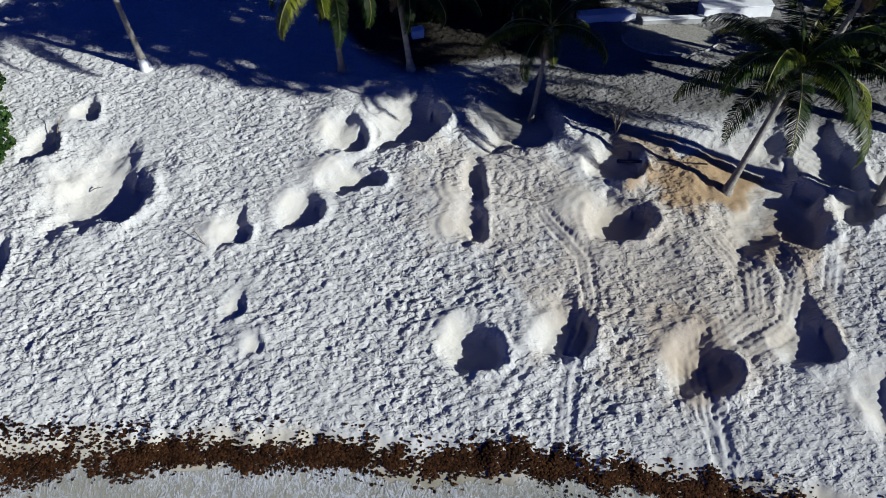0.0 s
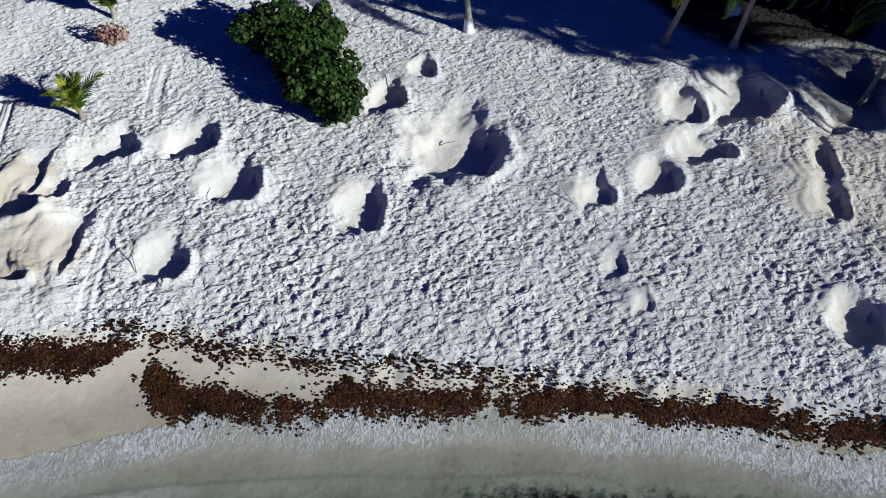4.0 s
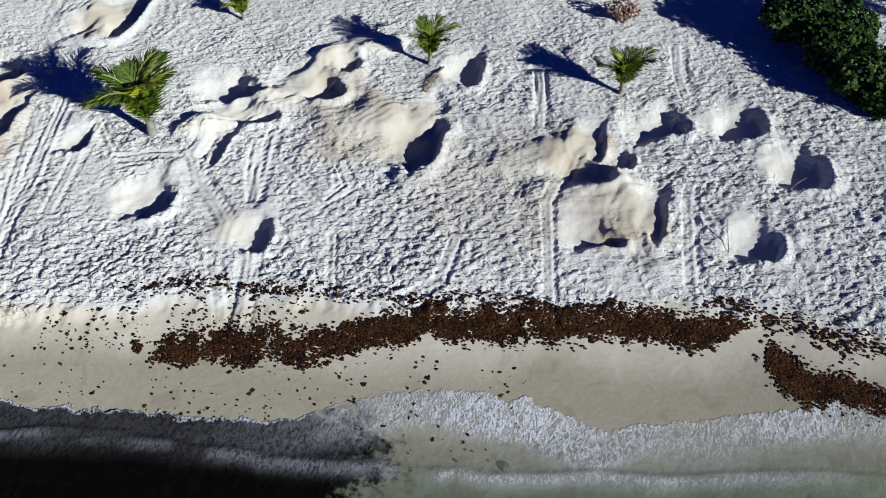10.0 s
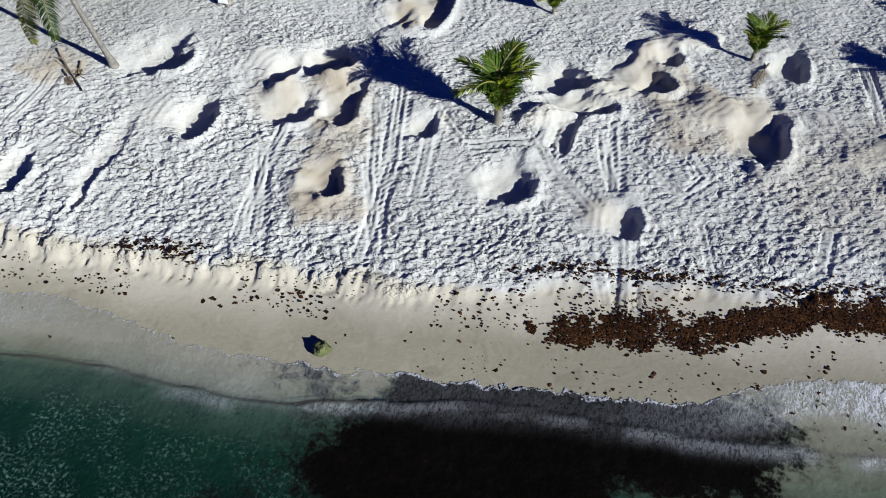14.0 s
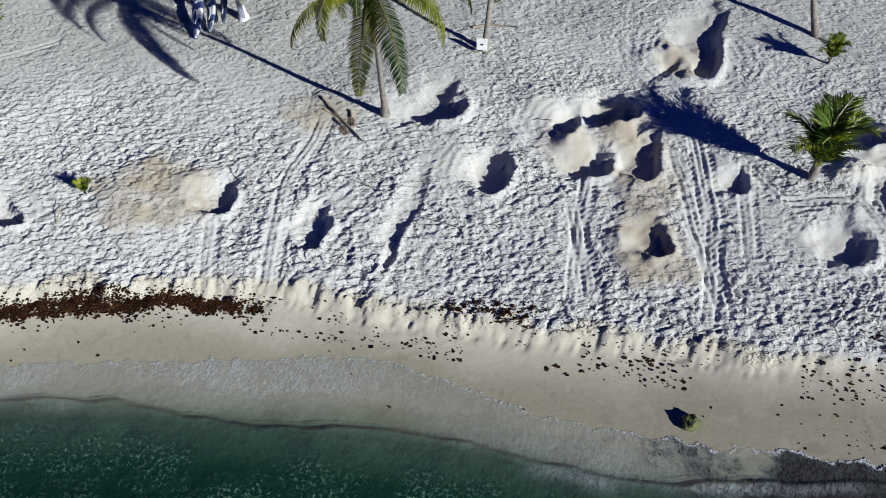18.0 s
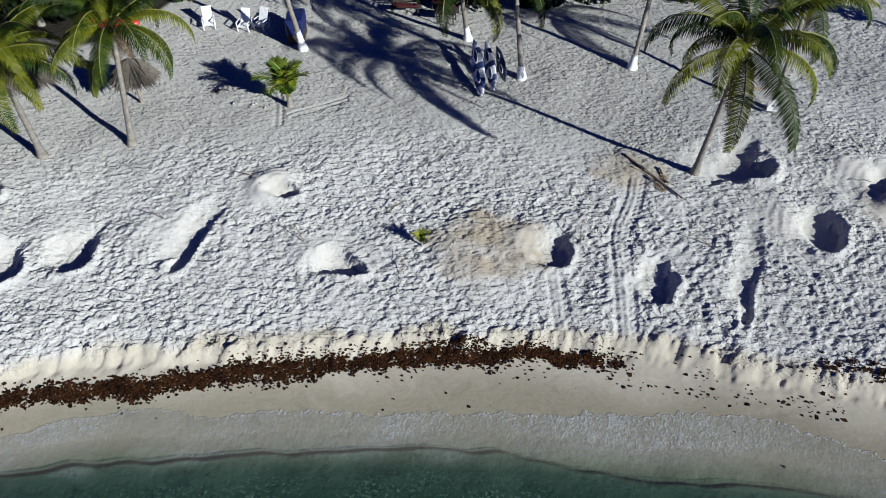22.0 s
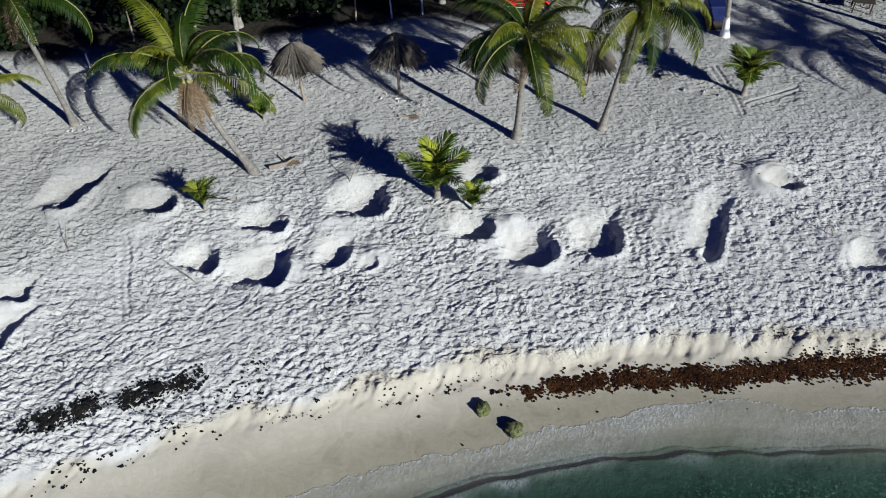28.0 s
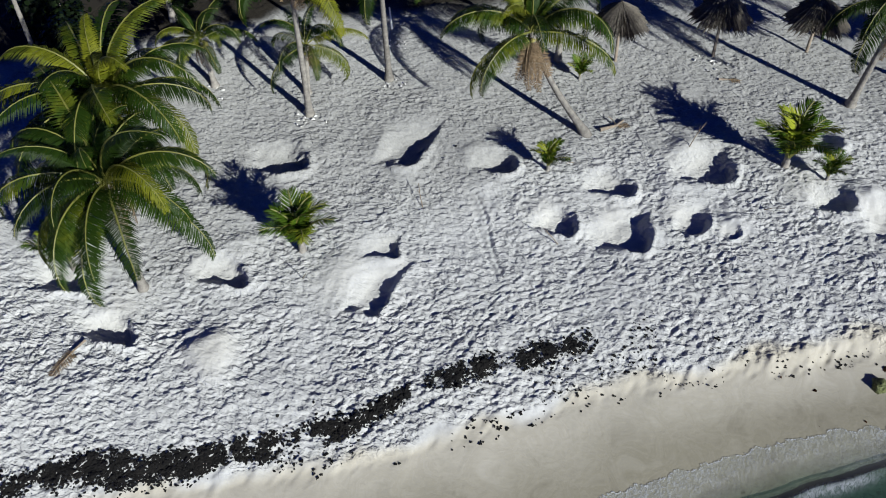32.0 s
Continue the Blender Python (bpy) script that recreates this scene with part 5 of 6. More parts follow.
# bare posts
POST_WHITE = speckled("white_post_paint", (0.55, 0.55, 0.53), (0.78, 0.78, 0.76), 6, 0.7)
for k, (x, y, h, mat) in enumerate(((-113, 16.7, 2.0, POST_WHITE), (-106.1, 19.3, 1.9, POST_WHITE), (-104.5, 20.2, 1.2, POST_WHITE), (-108, 18.4, 1.4, WOOD), (-123.6, 9.4, 1.6, WOOD), (-119.1, 8.4, 1.2, POST_WHITE), (-119, 12, 1.8, WOOD))):
    post = thing("post", pose(x, y, ground_z(x, y), 3 * math.sin(k), 3 * math.cos(2 * k), 0), "thin painted wooden post standing in the sand" if mat is POST_WHITE else "rough wooden post standing in the sand", "post", "posts")
    v, f = tube([(0, 0, -0.2), (0, 0.01, h * 0.5), (0, 0, h)], [0.06, 0.055, 0.045], 7)
    part_of("shaft", mesh_from("shaft", v, f, mat, True), post)
    v, f = tube([(0, 0, h), (0, 0, h + 0.04)], [0.052, 0.03], 7)
    part_of("cap", mesh_from("cap", v, f, mat), post)

# ---- kayaks and boat ----
HULL_WHITE = speckled("white_hull", (0.55, 0.56, 0.58), (0.72, 0.73, 0.75), 3, 0.35, 0.05, 0.5)
HULL_BLUE = speckled("blue_hull", (0.012, 0.018, 0.045), (0.03, 0.042, 0.09), 3, 0.35, 0.05, 0.5)
WELL_BLUE = speckled("faded_blue_well", (0.02, 0.035, 0.11), (0.05, 0.08, 0.19), 3, 0.5)
HULL_RED = speckled("red_hull", (0.50, 0.015, 0.015), (0.68, 0.03, 0.03), 3, 0.35, 0.05, 0.5)
RUBBER = speckled("black_rubber", (0.012, 0.012, 0.013), (0.03, 0.03, 0.03), 6, 0.6)


def hull(long, wide, high, rocker=0.12, n=18, m=10):
    """A pointed hull along x, its deck a little domed, keel down."""
    verts, faces = [], []
    for i in range(n + 1):
        s = 2 * i / n - 1
        w = wide / 2 * max(0.02, (1 - abs(s) ** 2.3)) ** 0.8
        lift = rocker * s ** 4
        for k in range(m):
            a = 2 * math.pi * k / m
            c, q = math.cos(a), math.sin(a)
            verts.append((long / 2 * s, w * math.copysign(abs(c) ** 0.75, c), lift + high * (0.55 + (0.28 if q > 0 else 0.55) * q) * (0.55 + 0.45 * (1 - abs(s) ** 3))))
    for i in range(n):
        for k in range(m):
            k2 = (k + 1) % m
            faces.append((i * m + k, (i + 1) * m + k, (i + 1) * m + k2, i * m + k2))
    faces += [tuple(range(m)), tuple(range(n * m, n * m + m))[::-1]]
    return verts, faces


def ring(x, z, rx, ry, thick, n=18):
    pts = [(x + rx * math.cos(6.2832 * k / n), ry * math.sin(6.2832 * k / n), z) for k in range(n + 1)]
    return tube(pts, [thick] * (n + 1), 6, False)


def kayak(m, colour, label, stripe):
    root = thing("kayak", m, label, "kayak", "kayaks")
    v, f = hull(4.1, 0.74, 0.34)
    part_of("hull", mesh_from("hull", v, f, colour, True), root)
    for i in (3, 8, 13):
        ring_v = [Vector(p) * 1.0 for p in v[i * 10:(i + 3) * 10]]
        mid = sum(ring_v, Vector()) / len(ring_v)
        ring_v = [Vector((p.x, mid.y + 1.03 * (p.y - mid.y), mid.z + 1.04 * (p.z - mid.z))) for p in ring_v]
        ring_f = [(a * 10 + k, a * 10 + 10 + k, a * 10 + 10 + (k + 1) % 10, a * 10 + (k + 1) % 10) for a in (0, 1) for k in range(10)]
        part_of("stripe", mesh_from("stripe", ring_v, ring_f, stripe, True), root, "dark blue band across the hull")
    for x in (-0.7, 0.75):
        v, f = ring(x, 0.335 - 0.02 * abs(x), 0.48, 0.12, 0.025)
        well = part_of("cockpit_rim", mesh_from("cockpit_rim", v, f, HULL_WHITE, True), root)
        bm = bmesh.new()
        bmesh.ops.create_circle(bm, cap_ends=True, segments=18, radius=1.0)
        bmesh.ops.transform(bm, matrix=Matrix.Translation((x, 0, 0.345 - 0.02 * abs(x))) @ Matrix.Diagonal((0.46, 0.105, 1, 1)), verts=bm.verts)
        ob = part("seat_well", bm, stripe, well, "faded blue seat well")
    for x in (-1.62, 1.62):
        v, f = tube([(x, -0.05, 0.36), (x, 0, 0.42), (x, 0.05, 0.36)], [0.012] * 3, 5)
        part_of("grab_loop", mesh_from("grab_loop", v, f, RUBBER, True), root)
    return root


def laid(x0, y0, x1, y1, lift, roll, tip):
    return pose((x0 + x1) / 2, (y0 + y1) / 2, ground_z((x0 + x1) / 2, (y0 + y1) / 2) + lift) @ pose(0, 0, 0, 0, 0, math.degrees(math.atan2(y1 - y0, x1 - x0))) @ pose(0, 0, 0, roll, tip, 0)


kayak(laid(-76.42, 21.7, -77.95, 25.5, 0.50, -34, -15), HULL_WHITE, "white kayak with blue seat wells leaning against a palm", WELL_BLUE)
kayak(laid(-76.0, 22.5, -77.3, 25.6, 0.46, -40, -14) @ Matrix.Scale(0.88, 4), HULL_WHITE, "white kayak with blue seat wells leaning beside another", WELL_BLUE)
kayak(laid(-75.65, 23.3, -76.7, 25.7, 0.36, -44, -9) @ Matrix.Scale(0.72, 4), HULL_BLUE, "small dark blue kayak on its side behind two others", HULL_BLUE)

boat = thing("upturned_boat", laid(-100.1, 22.0, -97.9, 22.8, 0.85, 172, 3), "bright red boat turned upside down on trestles", "boat")
v, f = hull(3.0, 1.0, 0.45, 0.08)
part_of("hull", mesh_from("hull", v, f, HULL_RED, True), boat)
v, f = tube([(-1.4, 0, -0.0), (0, 0, -0.03), (1.4, 0, 0.0)], [0.03] * 3, 6)
part_of("keel", mesh_from("keel", v, f, HULL_RED, True), boat)
for s in (-1, 1):
    pts = [(1.45 * k / 8, s * 0.5 * max(0.02, 1 - abs(k / 8) ** 2.3) ** 0.8, 0.30) for k in range(-8, 9)]
    v, f = tube(pts, [0.03] * 17, 5)
    part_of("gunwale", mesh_from("gunwale", v, f, HULL_WHITE, True), boat, "white rubbing strip")
for k, (x, y) in enumerate(((-99.7, 22.15), (-98.3, 22.65))):
    rack = thing("trestle", pose(x, y, ground_z(x, y), 0, 0, 20), "low wooden trestle under an upturned boat", "trestle", "boat trestles")
    for a in (-0.35, 0.35):
        for b in (-0.15, 0.15):
            v, f = tube([(b * 1.6, a, -0.05), (b * 0.3, a, 0.5)], [0.03, 0.03], 6)
            part_of("leg", mesh_from("leg", v, f, WOOD), rack)
    v, f = tube([(0, -0.5, 0.5), (0, 0.5, 0.5)], [0.045, 0.045], 6)
    part_of("beam", mesh_from("beam", v, f, WOOD), rack)


# ---- chairs, tables, boards ----
PLASTIC = speckled("white_plastic", (0.66, 0.67, 0.68), (0.80, 0.80, 0.80), 3, 0.4, 0.03, 0.5)


def box(size, at, bevel=0.015, m=None):
    bm = bmesh.new()
    bmesh.ops.create_cube(bm, size=1.0)
    bmesh.ops.scale(bm, vec=size, verts=bm.verts)
    if bevel:
        bmesh.ops.bevel(bm, geom=bm.edges[:], offset=bevel, segments=1, affect="EDGES")
    bmesh.ops.transform(bm, matrix=(m or Matrix.Identity(4)), verts=bm.verts)
    bmesh.ops.translate(bm, vec=at, verts=bm.verts)
    return bm


def beach_chair(x, y, turn):
    root = thing("beach_chair", pose(x, y, ground_z(x, y), 0, 0, turn), "white plastic reclining beach chair on the sand", "chair", "white beach chairs")
    for k in range(6):
        part("seat_slat", box((0.56, 0.075, 0.025), (0, -0.05 - 0.095 * k, 0.36 - 0.008 * k), 0.006), PLASTIC, root)
    for k in range(6):
        part("back_slat", box((0.085, 0.03, 0.78), (-0.235 + 0.094 * k, 0.18, 0.72), 0.006, pose(0, 0, 0, -28, 0, 0)), PLASTIC, root)
    part("back_rail", box((0.60, 0.045, 0.09), (0, 0.37, 1.07), 0.02, pose(0, 0, 0, -28, 0, 0)), PLASTIC, root)
    for s in (-1, 1):
        part("arm", box((0.09, 0.66, 0.035), (s * 0.34, -0.22, 0.58), 0.012), PLASTIC, root)
        part("front_leg", box((0.06, 0.06, 0.60), (s * 0.33, -0.50, 0.28), 0.012, pose(0, 0, 0, 8, 0, 0)), PLASTIC, root)
        part("rear_leg", box((0.06, 0.07, 0.62), (s * 0.33, 0.16, 0.28), 0.012, pose(0, 0, 0, -22, 0, 0)), PLASTIC, root)
        part("side_rail", box((0.05, 0.66, 0.06), (s * 0.30, -0.25, 0.33), 0.012), PLASTIC, root)
    return root


for row in ((-91.95, 25.1, 8), (-90.95, 25.4, -6), (-94.1, 24.6, 32)):
    beach_chair(*row)

# navy taken towards black: the shade behind the palm is in the colour
TARP = speckled("shaded_navy_tarpaulin", (0.006, 0.010, 0.05), (0.015, 0.025, 0.11), 4, 0.5)
tarp = thing("tarpaulin_crate", pose(-88.5, 24.9, ground_z(-88.5, 24.9), 0, 0, 18), "crate under a dark blue tarpaulin behind a palm", "crate")
part("crate", box((0.9, 1.6, 1.35), (0, 0, 0.67), 0.03), DEEP, tarp)
part("tarpaulin", box((0.98, 1.68, 0.9), (0, 0, 0.98), 0.07), TARP, tarp, "dark blue tarpaulin cover")
part("tie_strap", box((1.0, 0.05, 0.03), (0, 0.3, 1.44), 0.01), RUBBER, tarp)

# red darkened for the palm shade over the benches
CUSHION = speckled("shaded_red_cushion", (0.04, 0.006, 0.008), (0.08, 0.012, 0.014), 6, 0.9)


def bench(x, y, turn, label):
    root = thing("garden_bench", pose(x, y, ground_z(x, y), 0, 0, turn), label, "bench", "garden benches")
    for k in range(4):
        part("seat_board", box((1.7, 0.12, 0.03), (0, -0.2 + 0.135 * k, 0.45), 0.008), DEEP, root)
    for k in range(3):
        part("back_board", box((1.7, 0.03, 0.13), (0, 0.36, 0.58 + 0.17 * k), 0.008), DEEP, root)
    for s in (-0.78, 0.78):
        for y0, h in ((-0.2, 0.43), (0.33, 0.95)):
            part("leg", box((0.07, 0.07, h), (s, y0, h / 2 - 0.03), 0.01), DEEP, root)
        part("arm_rest", box((0.08, 0.6, 0.04), (s, 0.05, 0.68), 0.01), DEEP, root)
    part("cushion", box((1.5, 0.46, 0.10), (0, -0.02, 0.52), 0.04), CUSHION, root, "red seat cushion, darkened as in palm shade")
    return root


def table(x, y, turn, mat, label, size=(1.6, 0.8, 0.74)):
    root = thing("beach_table", pose(x, y, ground_z(x, y), 0, 0, turn), label, "table", "beach tables")
    for k in range(5):
        part("top_board", box((size[0], size[1] / 5 - 0.012, 0.035), (0, (k - 2) * size[1] / 5, size[2]), 0.006), mat, root)
    for a in (-1, 1):
        for b in (-1, 1):
            part("leg", box((0.07, 0.07, size[2]), (a * (size[0] / 2 - 0.12), b * (size[1] / 2 - 0.1), size[2] / 2 - 0.02), 0.01), mat, root)
        part("apron", box((0.04, size[1] - 0.2, 0.09), (a * (size[0] / 2 - 0.12), 0, size[2] - 0.07), 0.006), mat, root)
    return root


bench(-83.4, 29.2, 12, "dark wooden bench with red cushions in palm shade")
bench(-81.2, 30.0, -20, "dark wooden bench with red cushions in palm shade")
table(-80.7, 28.8, 5, DEEP, "dark wooden table beside a bench in palm shade", (1.2, 0.9, 0.7))
table(-50.4, 37.3, -8, WOOD, "weathered wooden table on the upper beach")
table(-52.9, 37.6, -8, DEEP, "dark wooden table beside a weathered one", (1.9, 0.8, 0.6))
table(-48.2, 38.2, -12, DEEP, "low dark wooden table behind a weathered one", (1.7, 0.6, 0.5))

board = thing("nest_sign", pose(-62.25, 24.2, ground_z(-62.25, 24.2), -8, 0, 4), "small white sign board standing at the foot of a palm", "sign")
part("panel", box((0.52, 0.03, 0.62), (0, 0, 0.55), 0.008), POST_WHITE, board)
for s in (-0.2, 0.2):
    part("stake", box((0.04, 0.03, 0.75), (s, 0.032, 0.28), 0.005), WOOD, board)
part("dark_bar", box((0.14, 0.008, 0.09), (0, -0.02, 0.55), 0.0), RUBBER, board, "dark printed mark")

# ---- paved corner and low walls at the beach's right end ----
CONCRETE = speckled("pale_concrete", (0.22, 0.22, 0.21), (0.40, 0.40, 0.38), 2.5, 0.85, 0.4)
WHITEWALL = speckled("white_plaster", (0.62, 0.63, 0.64), (0.80, 0.80, 0.80), 2, 0.8, 0.3)
GRAVEL = speckled("grey_gravel", (0.16, 0.155, 0.13), (0.36, 0.34, 0.30), 10, 0.95, 0.8, fine=40, depth=0.03)


def low_wall(x0, y0, x1, y1, h, w, mat, label):
    long, a = math.hypot(x1 - x0, y1 - y0), math.degrees(math.atan2(y1 - y0, x1 - x0))
    cx, cy = (x0 + x1) / 2, (y0 + y1) / 2
    root = thing("garden_wall", pose(cx, cy, ground_z(cx, cy), 0, 0, a), label, "wall", kind="structure")
    part("masonry", box((long, w, h), (0, 0, h / 2 - 0.1), 0.03), mat, root)
    part("coping", box((long + 0.06, w + 0.08, 0.06), (0, 0, h - 0.07), 0.015), WHITEWALL, root, "white coping")
    return root


low_wall(10.6, 37.4, 13.6, 37.7, 0.45, 0.5, WHITEWALL, "low white garden wall behind the beach")
low_wall(13.9, 37.2, 17.2, 37.4, 0.35, 0.25, CONCRETE, "low pale concrete kerb wall")
low_wall(17.0, 37.9, 20.6, 38.2, 0.75, 0.9, WHITEWALL, "white plastered wall block behind the beach")
low_wall(12.0, 39.6, 17.0, 39.9, 0.5, 1.2, CONCRETE, "concrete terrace step behind a low wall")
bed = thing("gravel_bed", pose(15.1, 35.9, ground_z(15.1, 35.9) + 0.02), "round bed of grey gravel with a pale kerb", "gravel bed")
bm = bmesh.new()
bmesh.ops.create_circle(bm, cap_ends=True, segments=32, radius=1.0)
bmesh.ops.transform(bm, matrix=Matrix.Translation((0, 0, 0.05)) @ Matrix.Diagonal((2.3, 1.35, 1, 1)), verts=bm.verts)
part("gravel", bm, GRAVEL, bed)
for k in range(22):
    a = radians(360 * k / 22)
    if 170 < math.degrees(a) < 400:
        part("kerb_stone", box((0.62, 0.09, 0.12), (2.36 * math.cos(a), 1.41 * math.sin(a), 0.03), 0.03, pose(0, 0, 0, 0, 0, math.degrees(math.atan2(1.41 * math.cos(a), -2.36 * math.sin(a))))), CONCRETE, bed)
crate = thing("white_box", pose(2.5, 36.2, ground_z(2.5, 36.2), 0, 0, 15), "small white plastic box standing in the shade", "box")
part("body", box((0.6, 0.4, 0.45), (0, 0, 0.22), 0.02), PLASTIC, crate)
part("lid", box((0.64, 0.44, 0.06), (0, 0, 0.47), 0.02), PLASTIC, crate)

# ---- rocks, driftwood, sticks ----
ROCK = speckled("weedy_rock", (0.025, 0.03, 0.012), (0.13, 0.14, 0.05), 2.5, 0.7, 0.7, fine=20, depth=0.04)


def rock(x, y, r0, seed, label):
    bm = bmesh.new()
    bmesh.ops.create_icosphere(bm, subdivisions=3, radius=r0)
    for v in bm.verts:
        n = noise.noise(v.co * (1.6 / r0) + Vector((seed, 0, 0))) + 0.5 * noise.noise(v.co * (4 / r0) + Vector((0, seed, 0)))
        v.co *= 1 + 0.35 * n
        v.co.z *= 0.75
    me = bpy.data.meshes.new("rock")
    bm.to_mesh(me)
    bm.free()
    me.materials.append(ROCK)
    ob = new("rock", me)
    ob.matrix_basis = pose(x, y, ground_z(x, y) + 0.25 * r0)
    return tagged(ob, label, "rock", "shore rocks")


rock(-92.35, -3.4, 0.30, 3.1, "rounded rock covered in green weed on wet sand")
rock(-91.0, -3.75, 0.32, 7.7, "dark rock with a weedy edge on wet sand")
rock(-50.5, 6.9, 0.33, 12.2, "dark weedy rock on smooth wet sand")
rock(-29.4, 8.2, 0.15, 15.2, "small dark rock at the water's edge")

STICK = speckled("dry_stick", (0.10, 0.075, 0.05), (0.24, 0.19, 0.13), 6, 0.9)


def stick(x, y, long, turn, lean):
    root = thing("nest_marker", pose(x, y, ground_z(x, y), 0, 0, turn), "thin dry stick planted as a nest marker in the sand", "stick", "nest markers")
    c, s = math.cos(radians(lean)), math.sin(radians(lean))
    v, f = tube([(0, 0, -0.15), (long * c * 0.5, 0.03, long * s * 0.5), (long * c, 0, long * s)], [0.022, 0.018, 0.012], 5)
    part_of("shaft", mesh_from("shaft", v, f, STICK), root)
    v, f = tube([(long * c * 0.6, 0.02, long * s * 0.6), (long * c * 0.75, 0.12, long * s * 0.85)], [0.010, 0.006], 4)
    part_of("twig", mesh_from("twig", v, f, STICK), root)


for k, (x, y) in enumerate(((-11.6, 26.2), (-13.6, 29.0), (-5.5, 22.4), (7.6, 25.0), (2.2, 28.6), (-33.0, 23.8), (-20.3, 21.4), (-22.4, 18.0), (-64.2, 13.9), (-60.2, 12.8), (-58.4, 20.2), (-62.6, 19.2), (-76.5, 8.6), (-80.9, 9.2), (-84.9, 12.6), (-87.6, 8.9), (-98.2, 2.8), (-102.0, 5.1), (-111.5, -3.0), (-105.4, -2.4), (-106.5, 2.5), (-114.4, -8.4), (-78.4, 12.0), (-69.6, 12.6))):
    stick(x, y, 0.9 + 0.5 * ((k * 37) % 10) / 10, (k * 67) % 360, 18 + (k * 23) % 45)


def fallen_frond(x, y, turn, size=0.7, dead=True):
    root = thing("fallen_frond", pose(x, y, ground_z(x, y) + 0.05, 0, 0, turn), "dry fallen palm frond lying on the sand", "palm frond", "fallen fronds")
    part_of("leaf", FRONDS["dead"][0], root, "", pose(0, 0, 0, 0, 10, 0) @ Matrix.Scale(size, 4))
    v, f = tube([(-0.35, 0, 0.02), (0, 0, 0.02), (0.2, 0, 0.04)], [0.06, 0.045, 0.03], 6)
    part_of("butt", mesh_from("butt", v, f, WOOD, True), root)


for row in ((-120.6, -14.9, 262, 0.75), (-67.2, 17.4, 315, 0.55), (-66.9, 18.1, 290, 0.5), (-101.6, 10.9, 20, 0.6), (-105.6, 5.4, 40, 0.5), (-108.8, 0.8, 60, 0.45), (-90.0, 18.6, 200, 0.4), (-35.5, 25.6, 250, 0.6), (-28.4, 27.8, 120, 0.45)):
    fallen_frond(*row)


def driftwood(points, r0, label):
    x, y = points[0]
    z = ground_z(x, y)
    root = thing("driftwood", pose(x, y, z), label, "driftwood")
    pts = [(a - x, b - y, ground_z(a, b) - z + r0 * 0.8) for a, b in points]
    v, f = tube(pts, [r0 * (1 - 0.6 * i / (len(pts) - 1)) for i in range(len(pts))], 7)
    part_of("branch", mesh_from("branch", v, f, WOOD, True), root)
    for i in range(1, len(pts) - 1):
        p = Vector(pts[i])
        v, f = tube([p, p + Vector((0.25 * (-1) ** i, 0.2, 0.12)), p + Vector((0.5 * (-1) ** i, 0.3, 0.16))], [r0 * 0.5, r0 * 0.35, r0 * 0.15], 5)
        part_of("side_branch", mesh_from("side_branch", v, f, WOOD, True), root)


driftwood(((-68.6, 19.0), (-67.6, 18.0), (-66.6, 17.2), (-65.8, 16.5)), 0.08, "heap of dry branches beside a dug nest")
driftwood(((-68.2, 18.2), (-67.2, 17.6), (-66.2, 17.4)), 0.05, "thin dry branch lying on dug sand")
driftwood(((-63.2, 26.2), (-62.2, 26.8), (-61.0, 26.9)), 0.07, "dry branches lying under a palm")
driftwood(((-106.1, 4.9), (-105.5, 5.5), (-105.3, 6.0)), 0.10, "dark log end beside a leaning palm")
driftwood(((11.3, 27.6), (13.0, 27.0), (15.0, 26.9)), 0.08, "dry branch lying across dug brown sand")

bare = thing("dead_shrub", pose(11.4, 29.0, ground_z(11.4, 29.0)), "small leafless shrub standing in dug sand", "shrub")
for k in range(5):
    rr = random.Random(70 + k)
    a = 6.28 * k / 5
    v, f = tube([(0, 0, -0.1), (0.15 * math.cos(a), 0.15 * math.sin(a), 0.6), (0.4 * math.cos(a), 0.4 * math.sin(a), 1.3 + 0.3 * rr.random())], [0.05, 0.035, 0.012], 6)
    limb = part_of("limb", mesh_from("limb", v, f, WOOD, True), bare)
    for q in range(3):
        b = a + rr.uniform(-1, 1)
        p = Vector((0.15 * math.cos(a), 0.15 * math.sin(a), 0.6 + 0.2 * q))
        v, f = tube([p, p + Vector((0.25 * math.cos(b), 0.25 * math.sin(b), 0.25))], [0.018, 0.006], 4)
        part_of("twig", mesh_from("twig", v, f, WOOD), limb)

# curved bare tree with a string of lamps to the next palm
curved = thing("bare_tree", pose(-46.3, 29.7, ground_z(-46.3, 29.7)), "thin curved leaning tree trunk on the upper beach", "tree")
v, f = tube([(0, 0, -0.2), (-0.5, 0.5, 1.2), (-0.95, 1.0, 2.6), (-0.6, 1.2, 4.2), (-0.4, 1.0, 6.0)], [0.20, 0.16, 0.13, 0.11, 0.08], 9)
part_of("trunk", mesh_from("trunk", v, f, BARK, True), curved)
v, f = tube([(-0.95, 1.0, 2.6), (-1.6, 1.3, 3.0), (-2.2, 1.6, 3.9)], [0.08, 0.06, 0.03], 6)
part_of("limb", mesh_from("limb", v, f, BARK, True), curved)
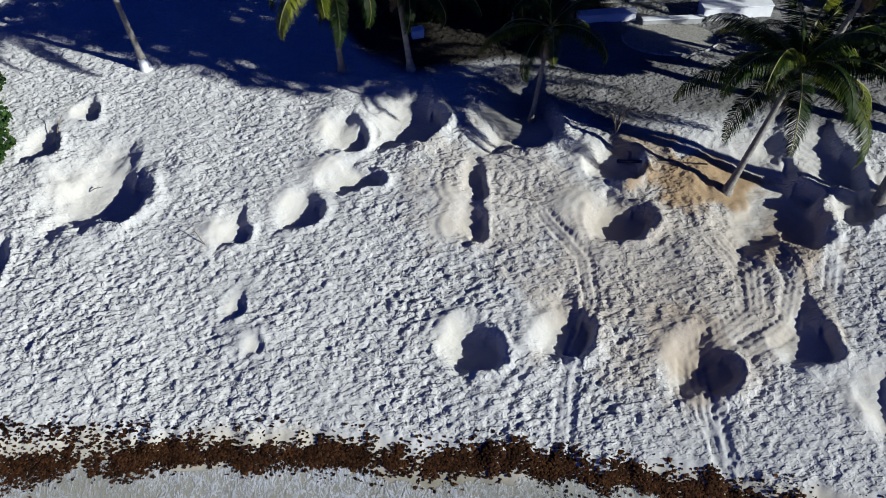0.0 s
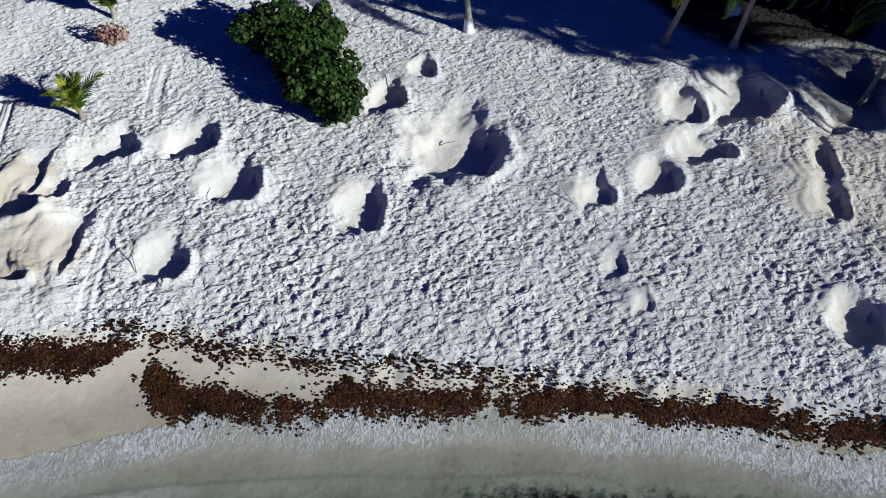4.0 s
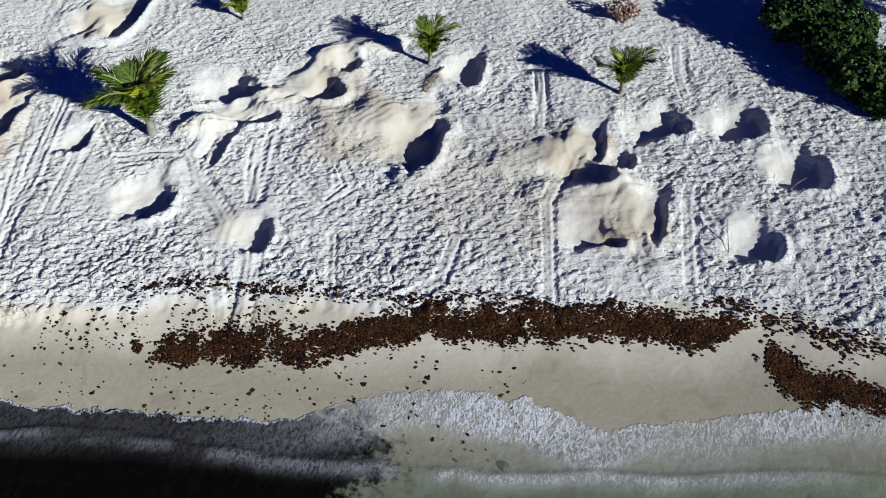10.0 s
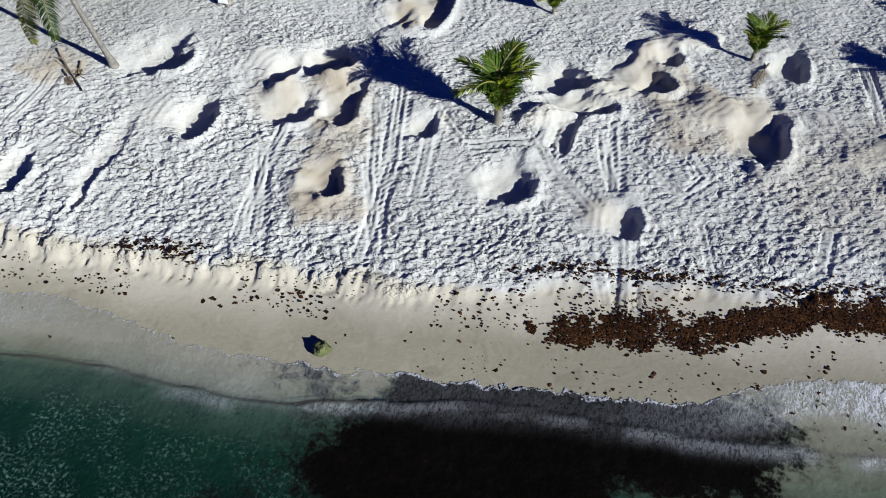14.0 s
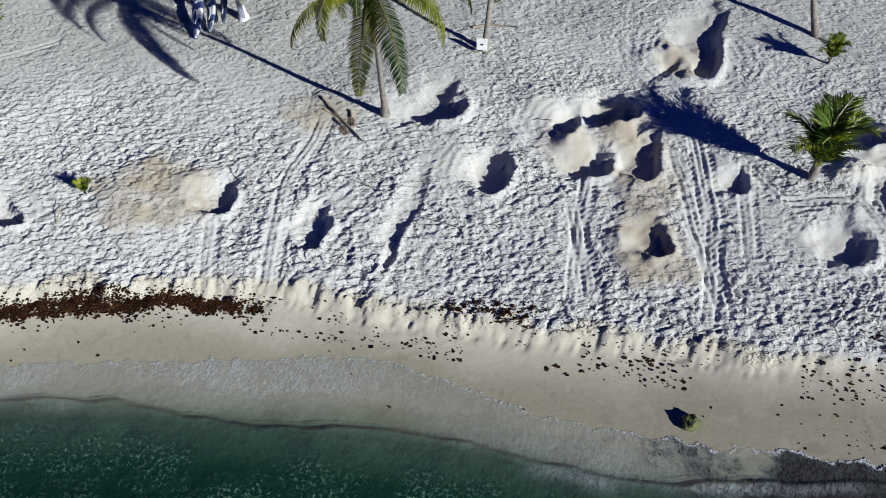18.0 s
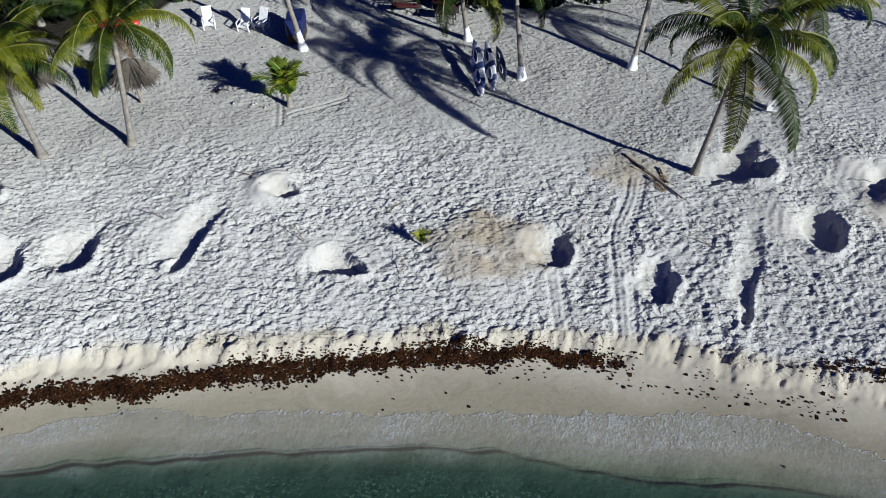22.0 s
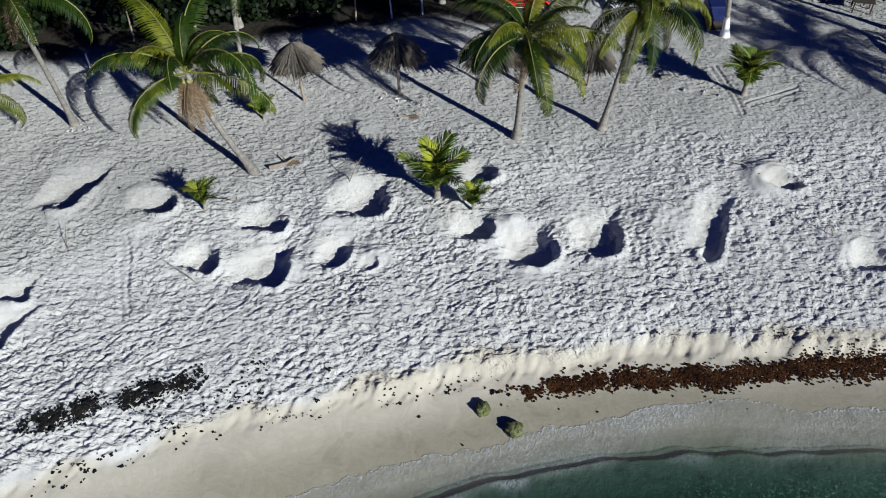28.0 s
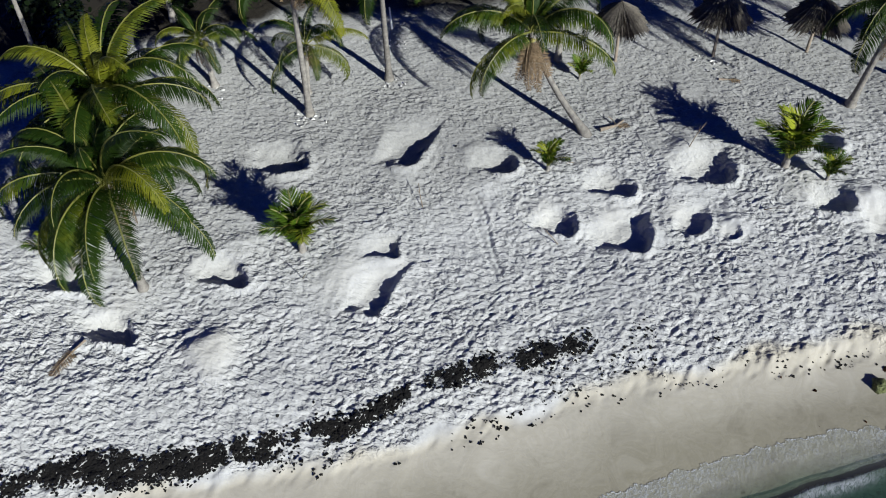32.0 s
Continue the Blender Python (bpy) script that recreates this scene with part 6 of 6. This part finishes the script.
part_of("crown", leafy("crown", [(-0.4, 1.0, 6.6, 1.3, 0.7), (-1.5, 1.6, 4.7, 0.7, 0.7)], 900, 0.13, LEAF_SHADED, 77), curved)
ROPE = speckled("dark_rope", (0.03, 0.028, 0.025), (0.08, 0.07, 0.06), 8, 0.9)
line = thing("rope", pose(-47.2, 30.8, ground_z(-47.2, 30.8)), "dark rope strung with small lamps from a bare tree", "rope")
pts = [(-1.1 * k, 0.42 * k, 2.9 - 0.35 * math.sin(math.pi * k / 6) - 0.05 * k) for k in range(7)]
v, f = tube(pts, [0.03] * 7, 5)
part_of("cord", mesh_from("cord", v, f, ROPE, True), line)
for k in range(1, 7):
    v, f = tube([Vector(pts[k]), Vector(pts[k]) - Vector((0, 0, 0.12)), Vector(pts[k]) - Vector((0, 0, 0.2))], [0.02, 0.05, 0.03], 6)
    part_of("lamp", mesh_from("lamp", v, f, ROPE, True), line)

# pale stones round trunk feet
STONE = speckled("pale_stone", (0.42, 0.41, 0.38), (0.70, 0.68, 0.64), 3, 0.9, 0.5)
bm = bmesh.new()
bmesh.ops.create_icosphere(bm, subdivisions=1, radius=0.13)
for v in bm.verts:
    v.co *= 1 + 0.3 * noise.noise(v.co * 9)
    v.co.z *= 0.7
STONE_MESH = bpy.data.meshes.new("stone")
bm.to_mesh(STONE_MESH)
bm.free()
STONE_MESH.materials.append(STONE)
for cx, cy, n in ((-119.4, 0.1, 14), (-117.1, 4.2, 6), (-118.4, 7.4, 18), (-102.4, 11.9, 12), (-125.0, 0.0, 9), (-88.0, 17.9, 5)):
    rr = random.Random(int(cx * 10))
    for k in range(n):
        x, y = cx + rr.gauss(0, 0.4), cy + rr.gauss(0, 0.3)
        ob = new("stone", STONE_MESH)
        ob.matrix_basis = pose(x, y, ground_z(x, y) + 0.04, 0, 0, 360 * rr.random()) @ Matrix.Diagonal((rr.uniform(0.35, 0.95), rr.uniform(0.3, 0.7), rr.uniform(0.3, 0.6), 1))
        tagged(ob, "pale rough stone lying on the sand", "stone", "loose stones")
